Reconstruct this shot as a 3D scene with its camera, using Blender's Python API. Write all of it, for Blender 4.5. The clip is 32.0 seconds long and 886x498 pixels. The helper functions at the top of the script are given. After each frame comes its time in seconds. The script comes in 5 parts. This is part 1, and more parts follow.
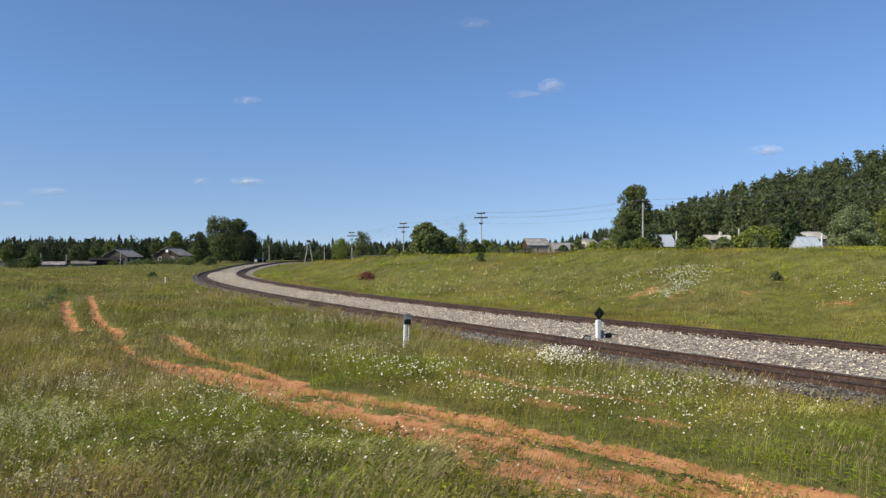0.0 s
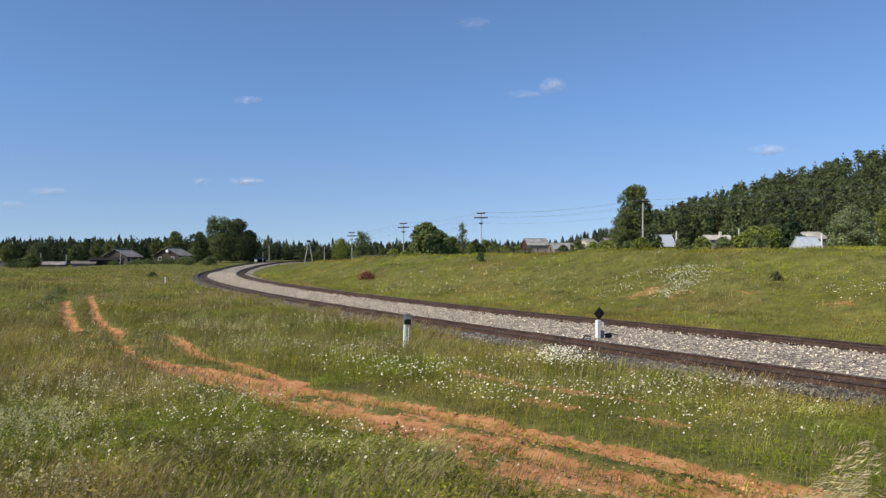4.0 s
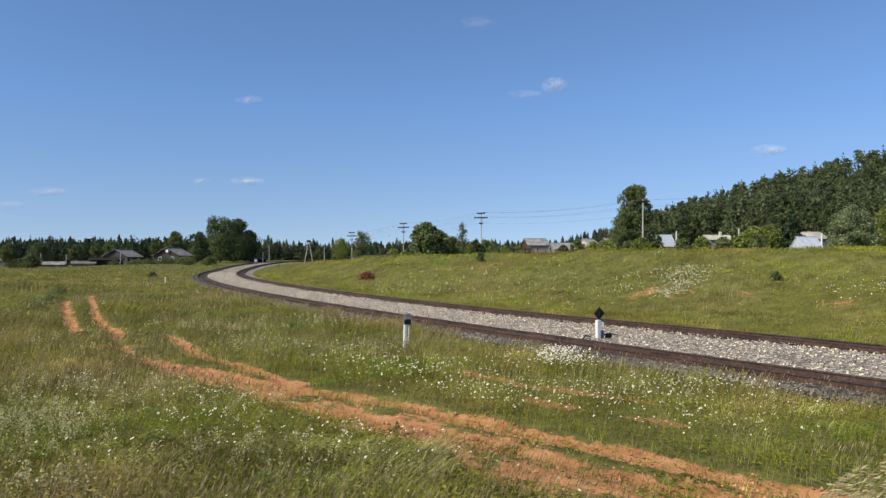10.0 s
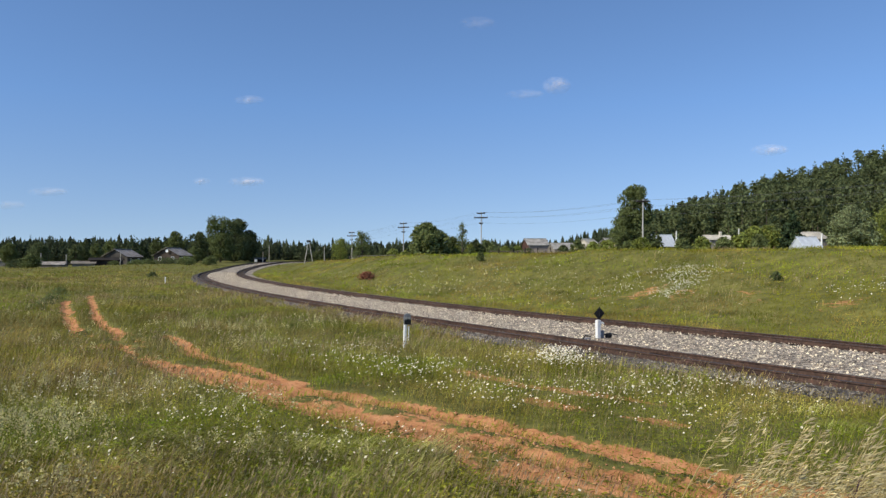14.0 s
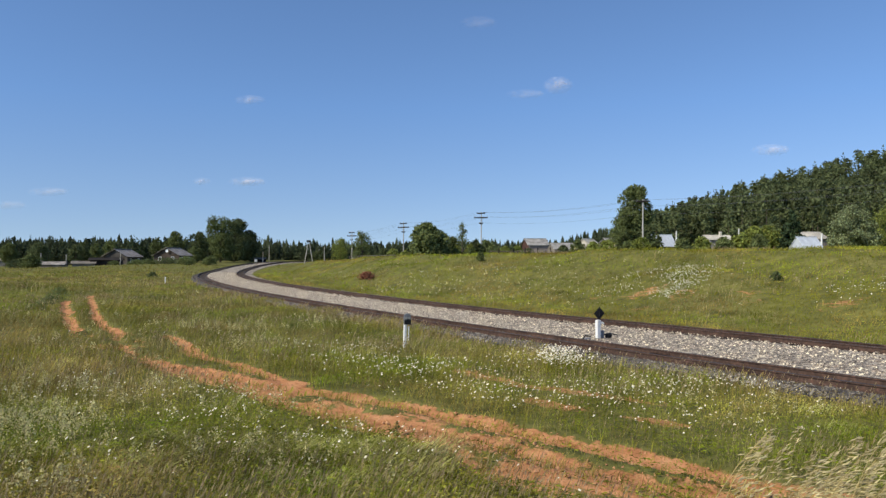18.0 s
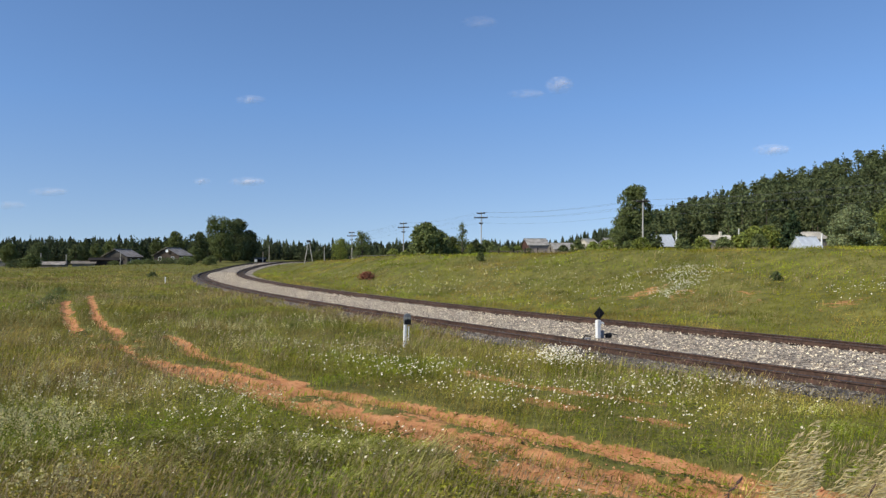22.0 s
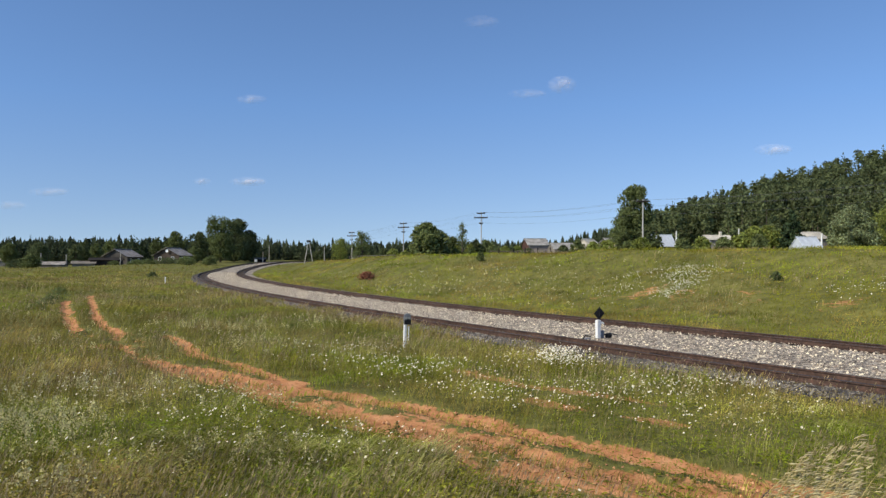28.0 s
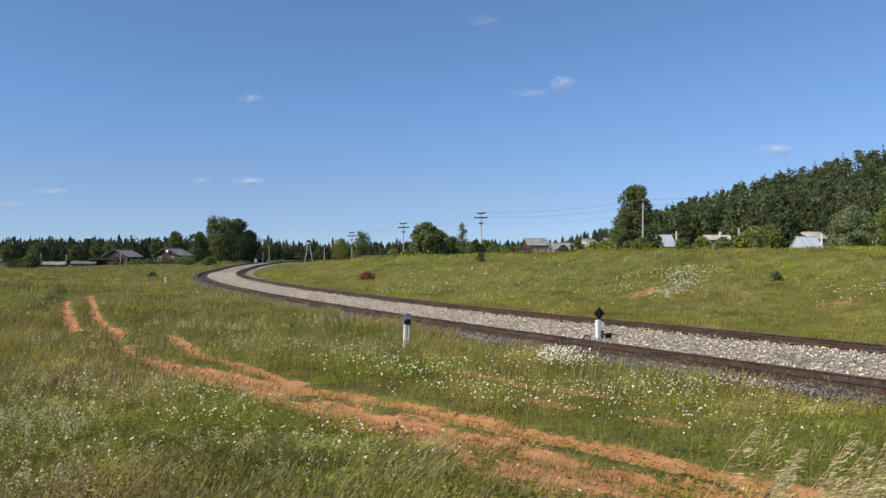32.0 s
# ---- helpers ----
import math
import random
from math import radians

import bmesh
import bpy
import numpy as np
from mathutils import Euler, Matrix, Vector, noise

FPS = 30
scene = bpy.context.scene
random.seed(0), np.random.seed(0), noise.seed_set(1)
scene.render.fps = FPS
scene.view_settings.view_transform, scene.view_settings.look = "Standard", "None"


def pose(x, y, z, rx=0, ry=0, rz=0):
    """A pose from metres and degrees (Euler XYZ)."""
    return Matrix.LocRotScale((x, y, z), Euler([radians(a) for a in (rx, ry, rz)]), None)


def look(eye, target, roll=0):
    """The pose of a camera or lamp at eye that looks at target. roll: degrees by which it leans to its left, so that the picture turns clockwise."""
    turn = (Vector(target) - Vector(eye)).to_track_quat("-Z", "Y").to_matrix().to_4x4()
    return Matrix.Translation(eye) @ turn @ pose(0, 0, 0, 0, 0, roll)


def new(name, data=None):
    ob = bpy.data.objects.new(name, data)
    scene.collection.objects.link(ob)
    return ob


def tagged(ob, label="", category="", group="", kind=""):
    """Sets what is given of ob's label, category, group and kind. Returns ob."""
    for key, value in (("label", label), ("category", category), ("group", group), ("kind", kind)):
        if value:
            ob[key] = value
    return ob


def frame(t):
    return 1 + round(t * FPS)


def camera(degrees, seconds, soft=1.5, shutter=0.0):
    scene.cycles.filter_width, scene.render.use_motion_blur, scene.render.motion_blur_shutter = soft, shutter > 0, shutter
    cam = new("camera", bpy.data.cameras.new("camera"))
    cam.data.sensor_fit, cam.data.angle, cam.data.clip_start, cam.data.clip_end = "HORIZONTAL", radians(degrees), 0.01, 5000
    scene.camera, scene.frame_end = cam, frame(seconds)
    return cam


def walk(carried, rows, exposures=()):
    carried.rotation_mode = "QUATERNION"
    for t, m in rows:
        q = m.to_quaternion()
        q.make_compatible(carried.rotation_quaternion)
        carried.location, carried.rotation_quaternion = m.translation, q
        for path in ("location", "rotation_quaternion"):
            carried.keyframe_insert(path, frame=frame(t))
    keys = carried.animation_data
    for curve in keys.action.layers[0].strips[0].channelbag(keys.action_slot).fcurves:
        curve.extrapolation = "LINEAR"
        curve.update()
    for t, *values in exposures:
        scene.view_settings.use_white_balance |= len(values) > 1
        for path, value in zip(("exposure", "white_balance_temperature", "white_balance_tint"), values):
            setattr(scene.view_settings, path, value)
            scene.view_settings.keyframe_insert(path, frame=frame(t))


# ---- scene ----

# camera: stands still on a grassy mound beside the line
cam = camera(62.0, 32.0, soft=1.45)
EYE = (0.0, 0.0, 2.85)
HOLD = pose(0.0, 0.0, 2.85, 90.716, 0, 0)
walk(cam, [(0.0, HOLD), (32.0, HOLD)])

# ---- light: clear summer sky, sun behind the left shoulder ----
SUN_AZ, SUN_EL = radians(238), radians(40)      # azimuth clockwise from +y
world = bpy.data.worlds.new("sky")
scene.world = world
world.use_nodes = True
wn = world.node_tree.nodes
sky = wn.new("ShaderNodeTexSky")
sky.sky_type, sky.sun_disc = "NISHITA", False
sky.sun_elevation, sky.sun_rotation = SUN_EL, SUN_AZ
sky.altitude, sky.air_density, sky.dust_density, sky.ozone_density = 150, 0.8, 0.0, 4.5
# the haze-free horizon: look up the sky a little higher than the true direction
wdir = wn.new("ShaderNodeTexCoord")
rise = wn.new("ShaderNodeMapping")
rise.inputs["Location"].default_value, rise.inputs["Scale"].default_value = (0, 0, 0.095), (1, 1, 0.89)
world.node_tree.links.new(wdir.outputs["Generated"], rise.inputs["Vector"])
world.node_tree.links.new(rise.outputs[0], sky.inputs[0])
tint = wn.new("ShaderNodeMix")
tint.data_type, tint.blend_type = "RGBA", "MULTIPLY"
tint.inputs[0].default_value = 1.0
up = wn.new("ShaderNodeSeparateXYZ")
ramp = wn.new("ShaderNodeValToRGB")     # milky near the horizon, cooler above
ramp.color_ramp.elements[0].color, ramp.color_ramp.elements[0].position = (1.15, 0.955, 0.82, 1), 0.0
ramp.color_ramp.elements[1].color, ramp.color_ramp.elements[1].position = (1.0, 1.07, 1.12, 1), 0.2
world.node_tree.links.new(wdir.outputs["Generated"], up.inputs[0])
world.node_tree.links.new(up.outputs["Z"], ramp.inputs[0])
world.node_tree.links.new(ramp.outputs[0], tint.inputs[7])
world.node_tree.links.new(sky.outputs[0], tint.inputs[6])
world.node_tree.links.new(tint.outputs[2], wn["Background"].inputs[0])
wn["Background"].inputs[1].default_value = 0.145
sun = new("sun", bpy.data.lights.new("sun", "SUN"))
sun.data.energy, sun.data.angle, sun.data.color = 4.55, radians(0.55), (1.0, 0.915, 0.745)
sun_way = Vector((math.sin(SUN_AZ) * math.cos(SUN_EL), math.cos(SUN_AZ) * math.cos(SUN_EL), math.sin(SUN_EL)))
sun.matrix_world = look(sun_way * 50, (0, 0, 0))
scene.view_settings.exposure = 0.0


# ---- materials ----
def shader(name):
    m = bpy.data.materials.new(name)
    m.use_nodes = True
    return m, m.node_tree.nodes, m.node_tree.links.new, m.node_tree.nodes["Principled BSDF"]


def noise_node(n, link, scale, detail=6, rough=0.6, vec=None):
    t = n.new("ShaderNodeTexNoise")
    t.inputs["Scale"].default_value, t.inputs["Detail"].default_value, t.inputs["Roughness"].default_value = scale, detail, rough
    if vec is None:
        vec = n.new("ShaderNodeNewGeometry").outputs["Position"]
    link(vec, t.inputs["Vector"])
    return t.outputs["Fac"]


def ramp_node(n, link, fac, stops):
    r = n.new("ShaderNodeValToRGB")
    e = r.color_ramp.elements
    while len(e) < len(stops):
        e.new(0.5)
    for k, (at, c) in zip(e, stops):
        k.position, k.color = at, (*c, 1)
    link(fac, r.inputs[0])
    return r.outputs[0]


def mix_node(n, link, fac, a, b, how="MIX"):
    m = n.new("ShaderNodeMix")
    m.data_type, m.blend_type = "RGBA", how
    for slot, v in ((0, fac), (6, a), (7, b)):
        if isinstance(v, (int, float)):
            m.inputs[slot].default_value = v
        elif isinstance(v, tuple):
            m.inputs[slot].default_value = (*v, 1)
        else:
            link(v, m.inputs[slot])
    return m.outputs[2]


def range_node(n, link, v, a, b, c, d):
    r = n.new("ShaderNodeMapRange")
    link(v, r.inputs[0])
    for i, x in enumerate((a, b, c, d)):
        r.inputs[i + 1].default_value = x
    return r.outputs[0]


def surface(name, stops, scale=3.0, rough=0.8, bump=0.3, metal=0.0, scale2=0.35, spread=0.35, island=0.0, rand=0.0, through_light=0.0, depth=0.02, spec=0.14):
    """Colour from fine and broad noise, with a spread of tone between islands or between objects."""
    m, n, link, b = shader(name)
    fine = noise_node(n, link, scale)
    col = ramp_node(n, link, fine, stops)
    broad = noise_node(n, link, scale2, 3)
    tone = range_node(n, link, broad, 0.3, 0.7, 1 - spread, 1 + spread)
    hsv = n.new("ShaderNodeHueSaturation")
    link(col, hsv.inputs["Color"])
    if island or rand:
        src = n.new("ShaderNodeNewGeometry").outputs["Random Per Island"] if island else n.new("ShaderNodeObjectInfo").outputs["Random"]
        k = island or rand
        mul = n.new("ShaderNodeMath")
        mul.operation = "MULTIPLY"
        link(tone, mul.inputs[0])
        link(range_node(n, link, src, 0, 1, 1 - k, 1 + k), mul.inputs[1])
        tone = mul.outputs[0]
        link(range_node(n, link, src, 0, 1, 0.5 - 0.03 * k, 0.5 + 0.03 * k), hsv.inputs["Hue"])
    link(tone, hsv.inputs["Value"])
    link(hsv.outputs[0], b.inputs["Base Color"])
    b.inputs["Roughness"].default_value, b.inputs["Metallic"].default_value = rough, metal
    b.inputs["Specular IOR Level"].default_value = spec
    if bump:
        bp = n.new("ShaderNodeBump")
        bp.inputs["Strength"].default_value, bp.inputs["Distance"].default_value = bump, depth
        link(fine, bp.inputs["Height"])
        link(bp.outputs[0], b.inputs["Normal"])
    if through_light:
        tr = n.new("ShaderNodeBsdfTranslucent")
        link(hsv.outputs[0], tr.inputs[0])
        mx = n.new("ShaderNodeMixShader")
        mx.inputs[0].default_value = through_light
        link(b.outputs[0], mx.inputs[1])
        link(tr.outputs[0], mx.inputs[2])
        link(mx.outputs[0], n["Material Output"].inputs[0])
    return m


def leaf_mat(name, c, k=0.35, rough=0.6, broad=0.12, spread=0.2):
    a = tuple(x * 0.75 for x in c)
    b = tuple(min(1, x * 1.3) for x in c)
    return surface(name, ((0.3, a), (0.7, b)), 1.2, rough, 0, scale2=broad, spread=spread, island=k, through_light=0.3, spec=0.06)


def grass_mat(name, fresh, brown, k=0.42, hue=1.0, lush=None, dusk=None):
    """Blade colour that drifts between fresh, ripened, dusky and lush patches, with a spread from blade to blade."""
    m, n, link, b = shader(name)
    lie = None
    if lush:        # patches drawn out along the line
        turn = n.new("ShaderNodeMapping")
        turn.inputs["Rotation"].default_value, turn.inputs["Scale"].default_value = (0, 0, -0.52), (1.0, 0.45, 1.6)
        link(n.new("ShaderNodeNewGeometry").outputs["Position"], turn.inputs["Vector"])
        lie = turn.outputs[0]
    a = noise_node(n, link, 0.2 if lush else 0.14, 6, 0.62, lie)
    c = noise_node(n, link, 1.0 if lush else 1.5, 4, 0.6, lie)
    ripe = mix_node(n, link, range_node(n, link, a, 0.43, 0.58, 0, 1.0), fresh, brown)
    if lush:
        ripe = mix_node(n, link, range_node(n, link, noise_node(n, link, 0.09, 5, 0.65, lie), 0.46, 0.58, 0, 0.9), ripe, lush)
    if dusk:        # reddish haze of seeding grass, in drifts
        ripe = mix_node(n, link, range_node(n, link, noise_node(n, link, 0.42, 5, 0.62, lie), 0.5, 0.64, 0, 0.75), ripe, dusk)
    hsv = n.new("ShaderNodeHueSaturation")
    link(ripe, hsv.inputs["Color"])
    isl = n.new("ShaderNodeNewGeometry").outputs["Random Per Island"]
    mul = n.new("ShaderNodeMath")
    mul.operation = "MULTIPLY"
    swell = n.new("ShaderNodeMath")
    swell.operation = "MULTIPLY"
    link(range_node(n, link, c, 0.3, 0.7, 0.5, 1.42), swell.inputs[0])
    link(range_node(n, link, noise_node(n, link, 0.23 if lush else 0.5, 3, 0.5, lie), 0.36, 0.64, 0.6, 1.26), swell.inputs[1])
    link(swell.outputs[0], mul.inputs[0])
    link(range_node(n, link, isl, 0, 1, 1 - k, 1 + k), mul.inputs[1])
    link(mul.outputs[0], hsv.inputs["Value"])
    link(range_node(n, link, isl, 0, 1, 0.5 - 0.013 * hue, 0.5 + 0.012 * hue * k / 0.42), hsv.inputs["Hue"])
    link(hsv.outputs[0], b.inputs["Base Color"])
    b.inputs["Roughness"].default_value, b.inputs["Specular IOR Level"].default_value = 0.65, 0.05
    tr = n.new("ShaderNodeBsdfTranslucent")
    link(hsv.outputs[0], tr.inputs[0])
    mx = n.new("ShaderNodeMixShader")
    mx.inputs[0].default_value = 0.3
    link(b.outputs[0], mx.inputs[1])
    link(tr.outputs[0], mx.inputs[2])
    link(mx.outputs[0], n["Material Output"].inputs[0])
    return m


M_RAIL = surface("rusty_rail_steel", ((0.3, (0.045, 0.032, 0.026)), (0.55, (0.09, 0.056, 0.043)), (0.78, (0.18, 0.098, 0.07))), 9, 0.75, 0.3, scale2=0.7, depth=0.004)
M_RAILHEAD = surface("worn_rail_head", ((0.3, (0.035, 0.028, 0.026)), (0.7, (0.09, 0.075, 0.07))), 6, 0.5, 0.1, metal=0.3)
M_SLEEPER = surface("creosoted_wood", ((0.3, (0.03, 0.024, 0.02)), (0.7, (0.11, 0.085, 0.065))), 14, 0.9, 0.5, rand=0.35)
M_STONE = surface("crushed_stone", ((0.25, (0.33, 0.265, 0.195)), (0.6, (0.6, 0.5, 0.38)), (0.85, (0.84, 0.73, 0.58))), 22, 0.9, 0.3, island=0.85, scale2=0.5, spread=0.15)
M_DARKSTONE = surface("oily_stone", ((0.3, (0.07, 0.06, 0.052)), (0.7, (0.17, 0.15, 0.13))), 22, 0.9, 0.3, island=0.45)
M_GREYSTONE = surface("grey_stone", ((0.3, (0.16, 0.14, 0.115)), (0.7, (0.34, 0.3, 0.25))), 22, 0.9, 0.3, island=0.4)
M_WHITE = surface("whitewashed_concrete", ((0.2, (0.55, 0.54, 0.5)), (0.5, (0.8, 0.8, 0.78))), 12, 0.8, 0.2, scale2=3, spread=0.08)
M_BLACK = surface("black_enamel", ((0.3, (0.012, 0.012, 0.013)), (0.7, (0.03, 0.03, 0.032))), 15, 0.45, 0.1)
M_GREYMETAL = surface("grey_painted_metal", ((0.3, (0.16, 0.17, 0.18)), (0.7, (0.3, 0.31, 0.32))), 12, 0.5, 0.1)
M_POLE = surface("weathered_pole_concrete", ((0.3, (0.36, 0.34, 0.3)), (0.7, (0.52, 0.5, 0.45))), 5, 0.85, 0.2)
M_WOODGREY = surface("grey_weathered_boards", ((0.3, (0.14, 0.12, 0.1)), (0.7, (0.3, 0.27, 0.23))), 8, 0.9, 0.4, rand=0.2)
M_WOODDARK = surface("dark_weathered_boards", ((0.3, (0.016, 0.014, 0.013)), (0.7, (0.045, 0.039, 0.035))), 8, 0.9, 0.4)
M_REDWOOD = surface("brown_painted_boards", ((0.3, (0.06, 0.033, 0.027)), (0.7, (0.1, 0.054, 0.044))), 6, 0.8, 0.3)
M_ASBESTOS = surface("grey_corrugated_slate", ((0.3, (0.24, 0.23, 0.21)), (0.7, (0.42, 0.4, 0.37))), 4, 0.9, 0.3, scale2=0.8)
M_OLDROOF = surface("old_brown_slate", ((0.3, (0.2, 0.18, 0.165)), (0.7, (0.4, 0.365, 0.335))), 4, 0.9, 0.3, scale2=0.8)
M_PINKBOARD = surface("pinkish_grey_boards", ((0.3, (0.3, 0.24, 0.2)), (0.7, (0.46, 0.38, 0.33))), 7, 0.9, 0.3)
M_BROWNLOG = surface("brown_weathered_logs", ((0.3, (0.055, 0.042, 0.034)), (0.7, (0.13, 0.1, 0.08))), 8, 0.9, 0.4)
M_LOGGREY = surface("grey_brown_weathered_logs", ((0.3, (0.06, 0.053, 0.047)), (0.7, (0.14, 0.125, 0.11))), 8, 0.9, 0.4)
M_CLAY = surface("dry_clay_clods", ((0.3, (0.38, 0.18, 0.09)), (0.7, (0.64, 0.36, 0.19))), 9, 0.95, 0.3, island=0.25)
M_ZINC = surface("pale_zinc_sheet", ((0.3, (0.5, 0.54, 0.58)), (0.7, (0.66, 0.7, 0.74))), 2.5, 0.45, 0.1, metal=0.25, spread=0.1)
M_BEIGE = surface("beige_roof_sheet", ((0.3, (0.42, 0.38, 0.31)), (0.7, (0.56, 0.52, 0.44))), 4, 0.85, 0.2)
M_GLASS = surface("dark_window_glass", ((0.3, (0.02, 0.025, 0.03)), (0.7, (0.04, 0.045, 0.05))), 2, 0.08, 0, spec=0.6)
M_WIRE = surface("aluminium_wire", ((0.3, (0.1, 0.1, 0.105)), (0.7, (0.17, 0.17, 0.175))), 3, 0.5, 0)
M_BARK = surface("bark", ((0.3, (0.07, 0.055, 0.042)), (0.7, (0.18, 0.15, 0.12))), 7, 0.95, 0.6)
M_BIRCH = surface("pale_bark", ((0.3, (0.2, 0.19, 0.17)), (0.6, (0.5, 0.48, 0.44))), 6, 0.9, 0.4)
M_LEAF = leaf_mat("broad_leaves", (0.148, 0.176, 0.066))
M_LEAFDARK = leaf_mat("dark_leaves", (0.112, 0.134, 0.058))
M_LEAFLIGHT = leaf_mat("light_green_leaves", (0.22, 0.25, 0.06))
M_WILLOW = leaf_mat("silvery_willow_leaves", (0.25, 0.285, 0.14), 0.55)
M_NEEDLE = leaf_mat("conifer_needles", (0.05, 0.075, 0.035))
M_WOODS = leaf_mat("woodland_leaves", (0.118, 0.141, 0.062), 0.27, broad=0.16, spread=0.62)
M_FARWOODS = leaf_mat("distant_spruce_wood", (0.062, 0.078, 0.04), 0.35, broad=0.2, spread=0.35)
M_GRASS = grass_mat("grass_blades", (0.30, 0.315, 0.036), (0.385, 0.30, 0.082), dusk=(0.36, 0.235, 0.1))
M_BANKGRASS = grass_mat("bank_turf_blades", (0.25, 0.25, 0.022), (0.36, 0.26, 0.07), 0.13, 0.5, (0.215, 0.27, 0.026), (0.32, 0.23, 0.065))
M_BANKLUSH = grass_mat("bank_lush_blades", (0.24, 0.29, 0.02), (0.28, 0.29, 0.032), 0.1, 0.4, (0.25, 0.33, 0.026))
M_MIDGRASS = grass_mat("wide_meadow_blades", (0.258, 0.255, 0.04), (0.32, 0.25, 0.078), 0.15, 0.5, (0.2, 0.24, 0.036), (0.32, 0.225, 0.085))
M_GRASSLUSH = grass_mat("lush_grass_blades", (0.195, 0.255, 0.018), (0.31, 0.28, 0.04))
M_GRASSPALE = grass_mat("greyish_green_blades", (0.43, 0.45, 0.13), (0.48, 0.44, 0.16), 0.45)
M_GRASSDRY = grass_mat("dry_grass_stems", (0.43, 0.385, 0.16), (0.42, 0.32, 0.145), 0.35)
M_SEED = leaf_mat("purplish_seed_heads", (0.36, 0.275, 0.16), 0.35)
M_CREAM = leaf_mat("cream_panicles", (0.62, 0.55, 0.27), 0.3)
M_OAT = leaf_mat("pale_oat_spikelets", (0.62, 0.53, 0.3), 0.3)
M_PURPLE = leaf_mat("purple_brown_spikes", (0.13, 0.085, 0.085), 0.3)
M_PETAL = surface("white_petals", ((0.3, (0.84, 0.79, 0.64)), (0.7, (0.9, 0.87, 0.73))), 30, 0.6, 0, through_light=0.2, spread=0.05)
M_YELLOW = surface("yellow_discs", ((0.3, (0.55, 0.36, 0.02)), (0.7, (0.75, 0.52, 0.05))), 60, 0.7, 0.3)
M_SCRUBRED = leaf_mat("dead_brown_twigs", (0.26, 0.11, 0.07), 0.3)


def ground_material():
    m, n, link, b = shader("meadow_and_soil")
    soil = n.new("ShaderNodeAttribute")
    soil.attribute_name = "soil"
    grit = noise_node(n, link, 5.0, 8, 0.65)
    patch = noise_node(n, link, 0.25, 5)
    wide = noise_node(n, link, 0.035, 4)
    green = ramp_node(n, link, grit, ((0.25, (0.075, 0.075, 0.026)), (0.5, (0.15, 0.14, 0.05)), (0.75, (0.24, 0.205, 0.09))))
    dry = ramp_node(n, link, grit, ((0.25, (0.12, 0.11, 0.04)), (0.75, (0.25, 0.21, 0.1))))
    turf = mix_node(n, link, range_node(n, link, patch, 0.5, 0.72, 0, 0.8), green, dry)
    turf = mix_node(n, link, range_node(n, link, wide, 0.4, 0.65, 0, 0.5), turf, (0.2, 0.185, 0.055))
    turf = mix_node(n, link, range_node(n, link, noise_node(n, link, 0.9, 5, 0.6), 0.3, 0.7, 0, 1), mix_node(n, link, 1.0, turf, (0.55, 0.6, 0.5), "MULTIPLY"), mix_node(n, link, 1.0, turf, (1.3, 1.35, 1.05), "MULTIPLY"))
    clay = ramp_node(n, link, noise_node(n, link, 2.2, 9, 0.7), ((0.25, (0.27, 0.118, 0.052)), (0.5, (0.53, 0.25, 0.115)), (0.75, (0.69, 0.385, 0.2))))
    edge = n.new("ShaderNodeMath")
    edge.operation = "ADD"
    link(soil.outputs["Fac"], edge.inputs[0])
    lie = n.new("ShaderNodeMapping")
    lie.vector_type = "TEXTURE"
    lie.inputs["Rotation"].default_value, lie.inputs["Scale"].default_value = (0, 0, radians(-49)), (5.0, 1, 1)
    link(n.new("ShaderNodeNewGeometry").outputs["Position"], lie.inputs["Vector"])
    streak = noise_node(n, link, 4.5, 8, 0.68, lie.outputs[0])
    crumb = noise_node(n, link, 3.0, 6, 0.7)
    link(range_node(n, link, mix_node(n, link, 0.55, crumb, streak), 0.27, 0.73, -0.6, 0.6), edge.inputs[1])
    # random streaks along the wheel tracks that darken the clay
    dark_streaks = ramp_node(n, link, noise_node(n, link, 9.0, 7, 0.7, lie.outputs[0]), ((0.33, (0.5, 0.42, 0.36)), (0.47, (0.92, 0.9, 0.88)), (0.62, (1.0, 1.0, 1.0))))
    clay = mix_node(n, link, 0.9, clay, dark_streaks, "MULTIPLY")
    link(mix_node(n, link, range_node(n, link, edge.outputs[0], 0.42, 0.62, 0, 1), turf, clay), b.inputs["Base Color"])
    b.inputs["Roughness"].default_value = 0.95
    b.inputs["Specular IOR Level"].default_value = 0.1
    bp = n.new("ShaderNodeBump")
    bp.inputs["Strength"].default_value, bp.inputs["Distance"].default_value = 0.8, 0.08
    link(mix_node(n, link, 0.5, noise_node(n, link, 6.0, 9, 0.72), streak), bp.inputs["Height"])
    link(bp.outputs[0], b.inputs["Normal"])
    return m


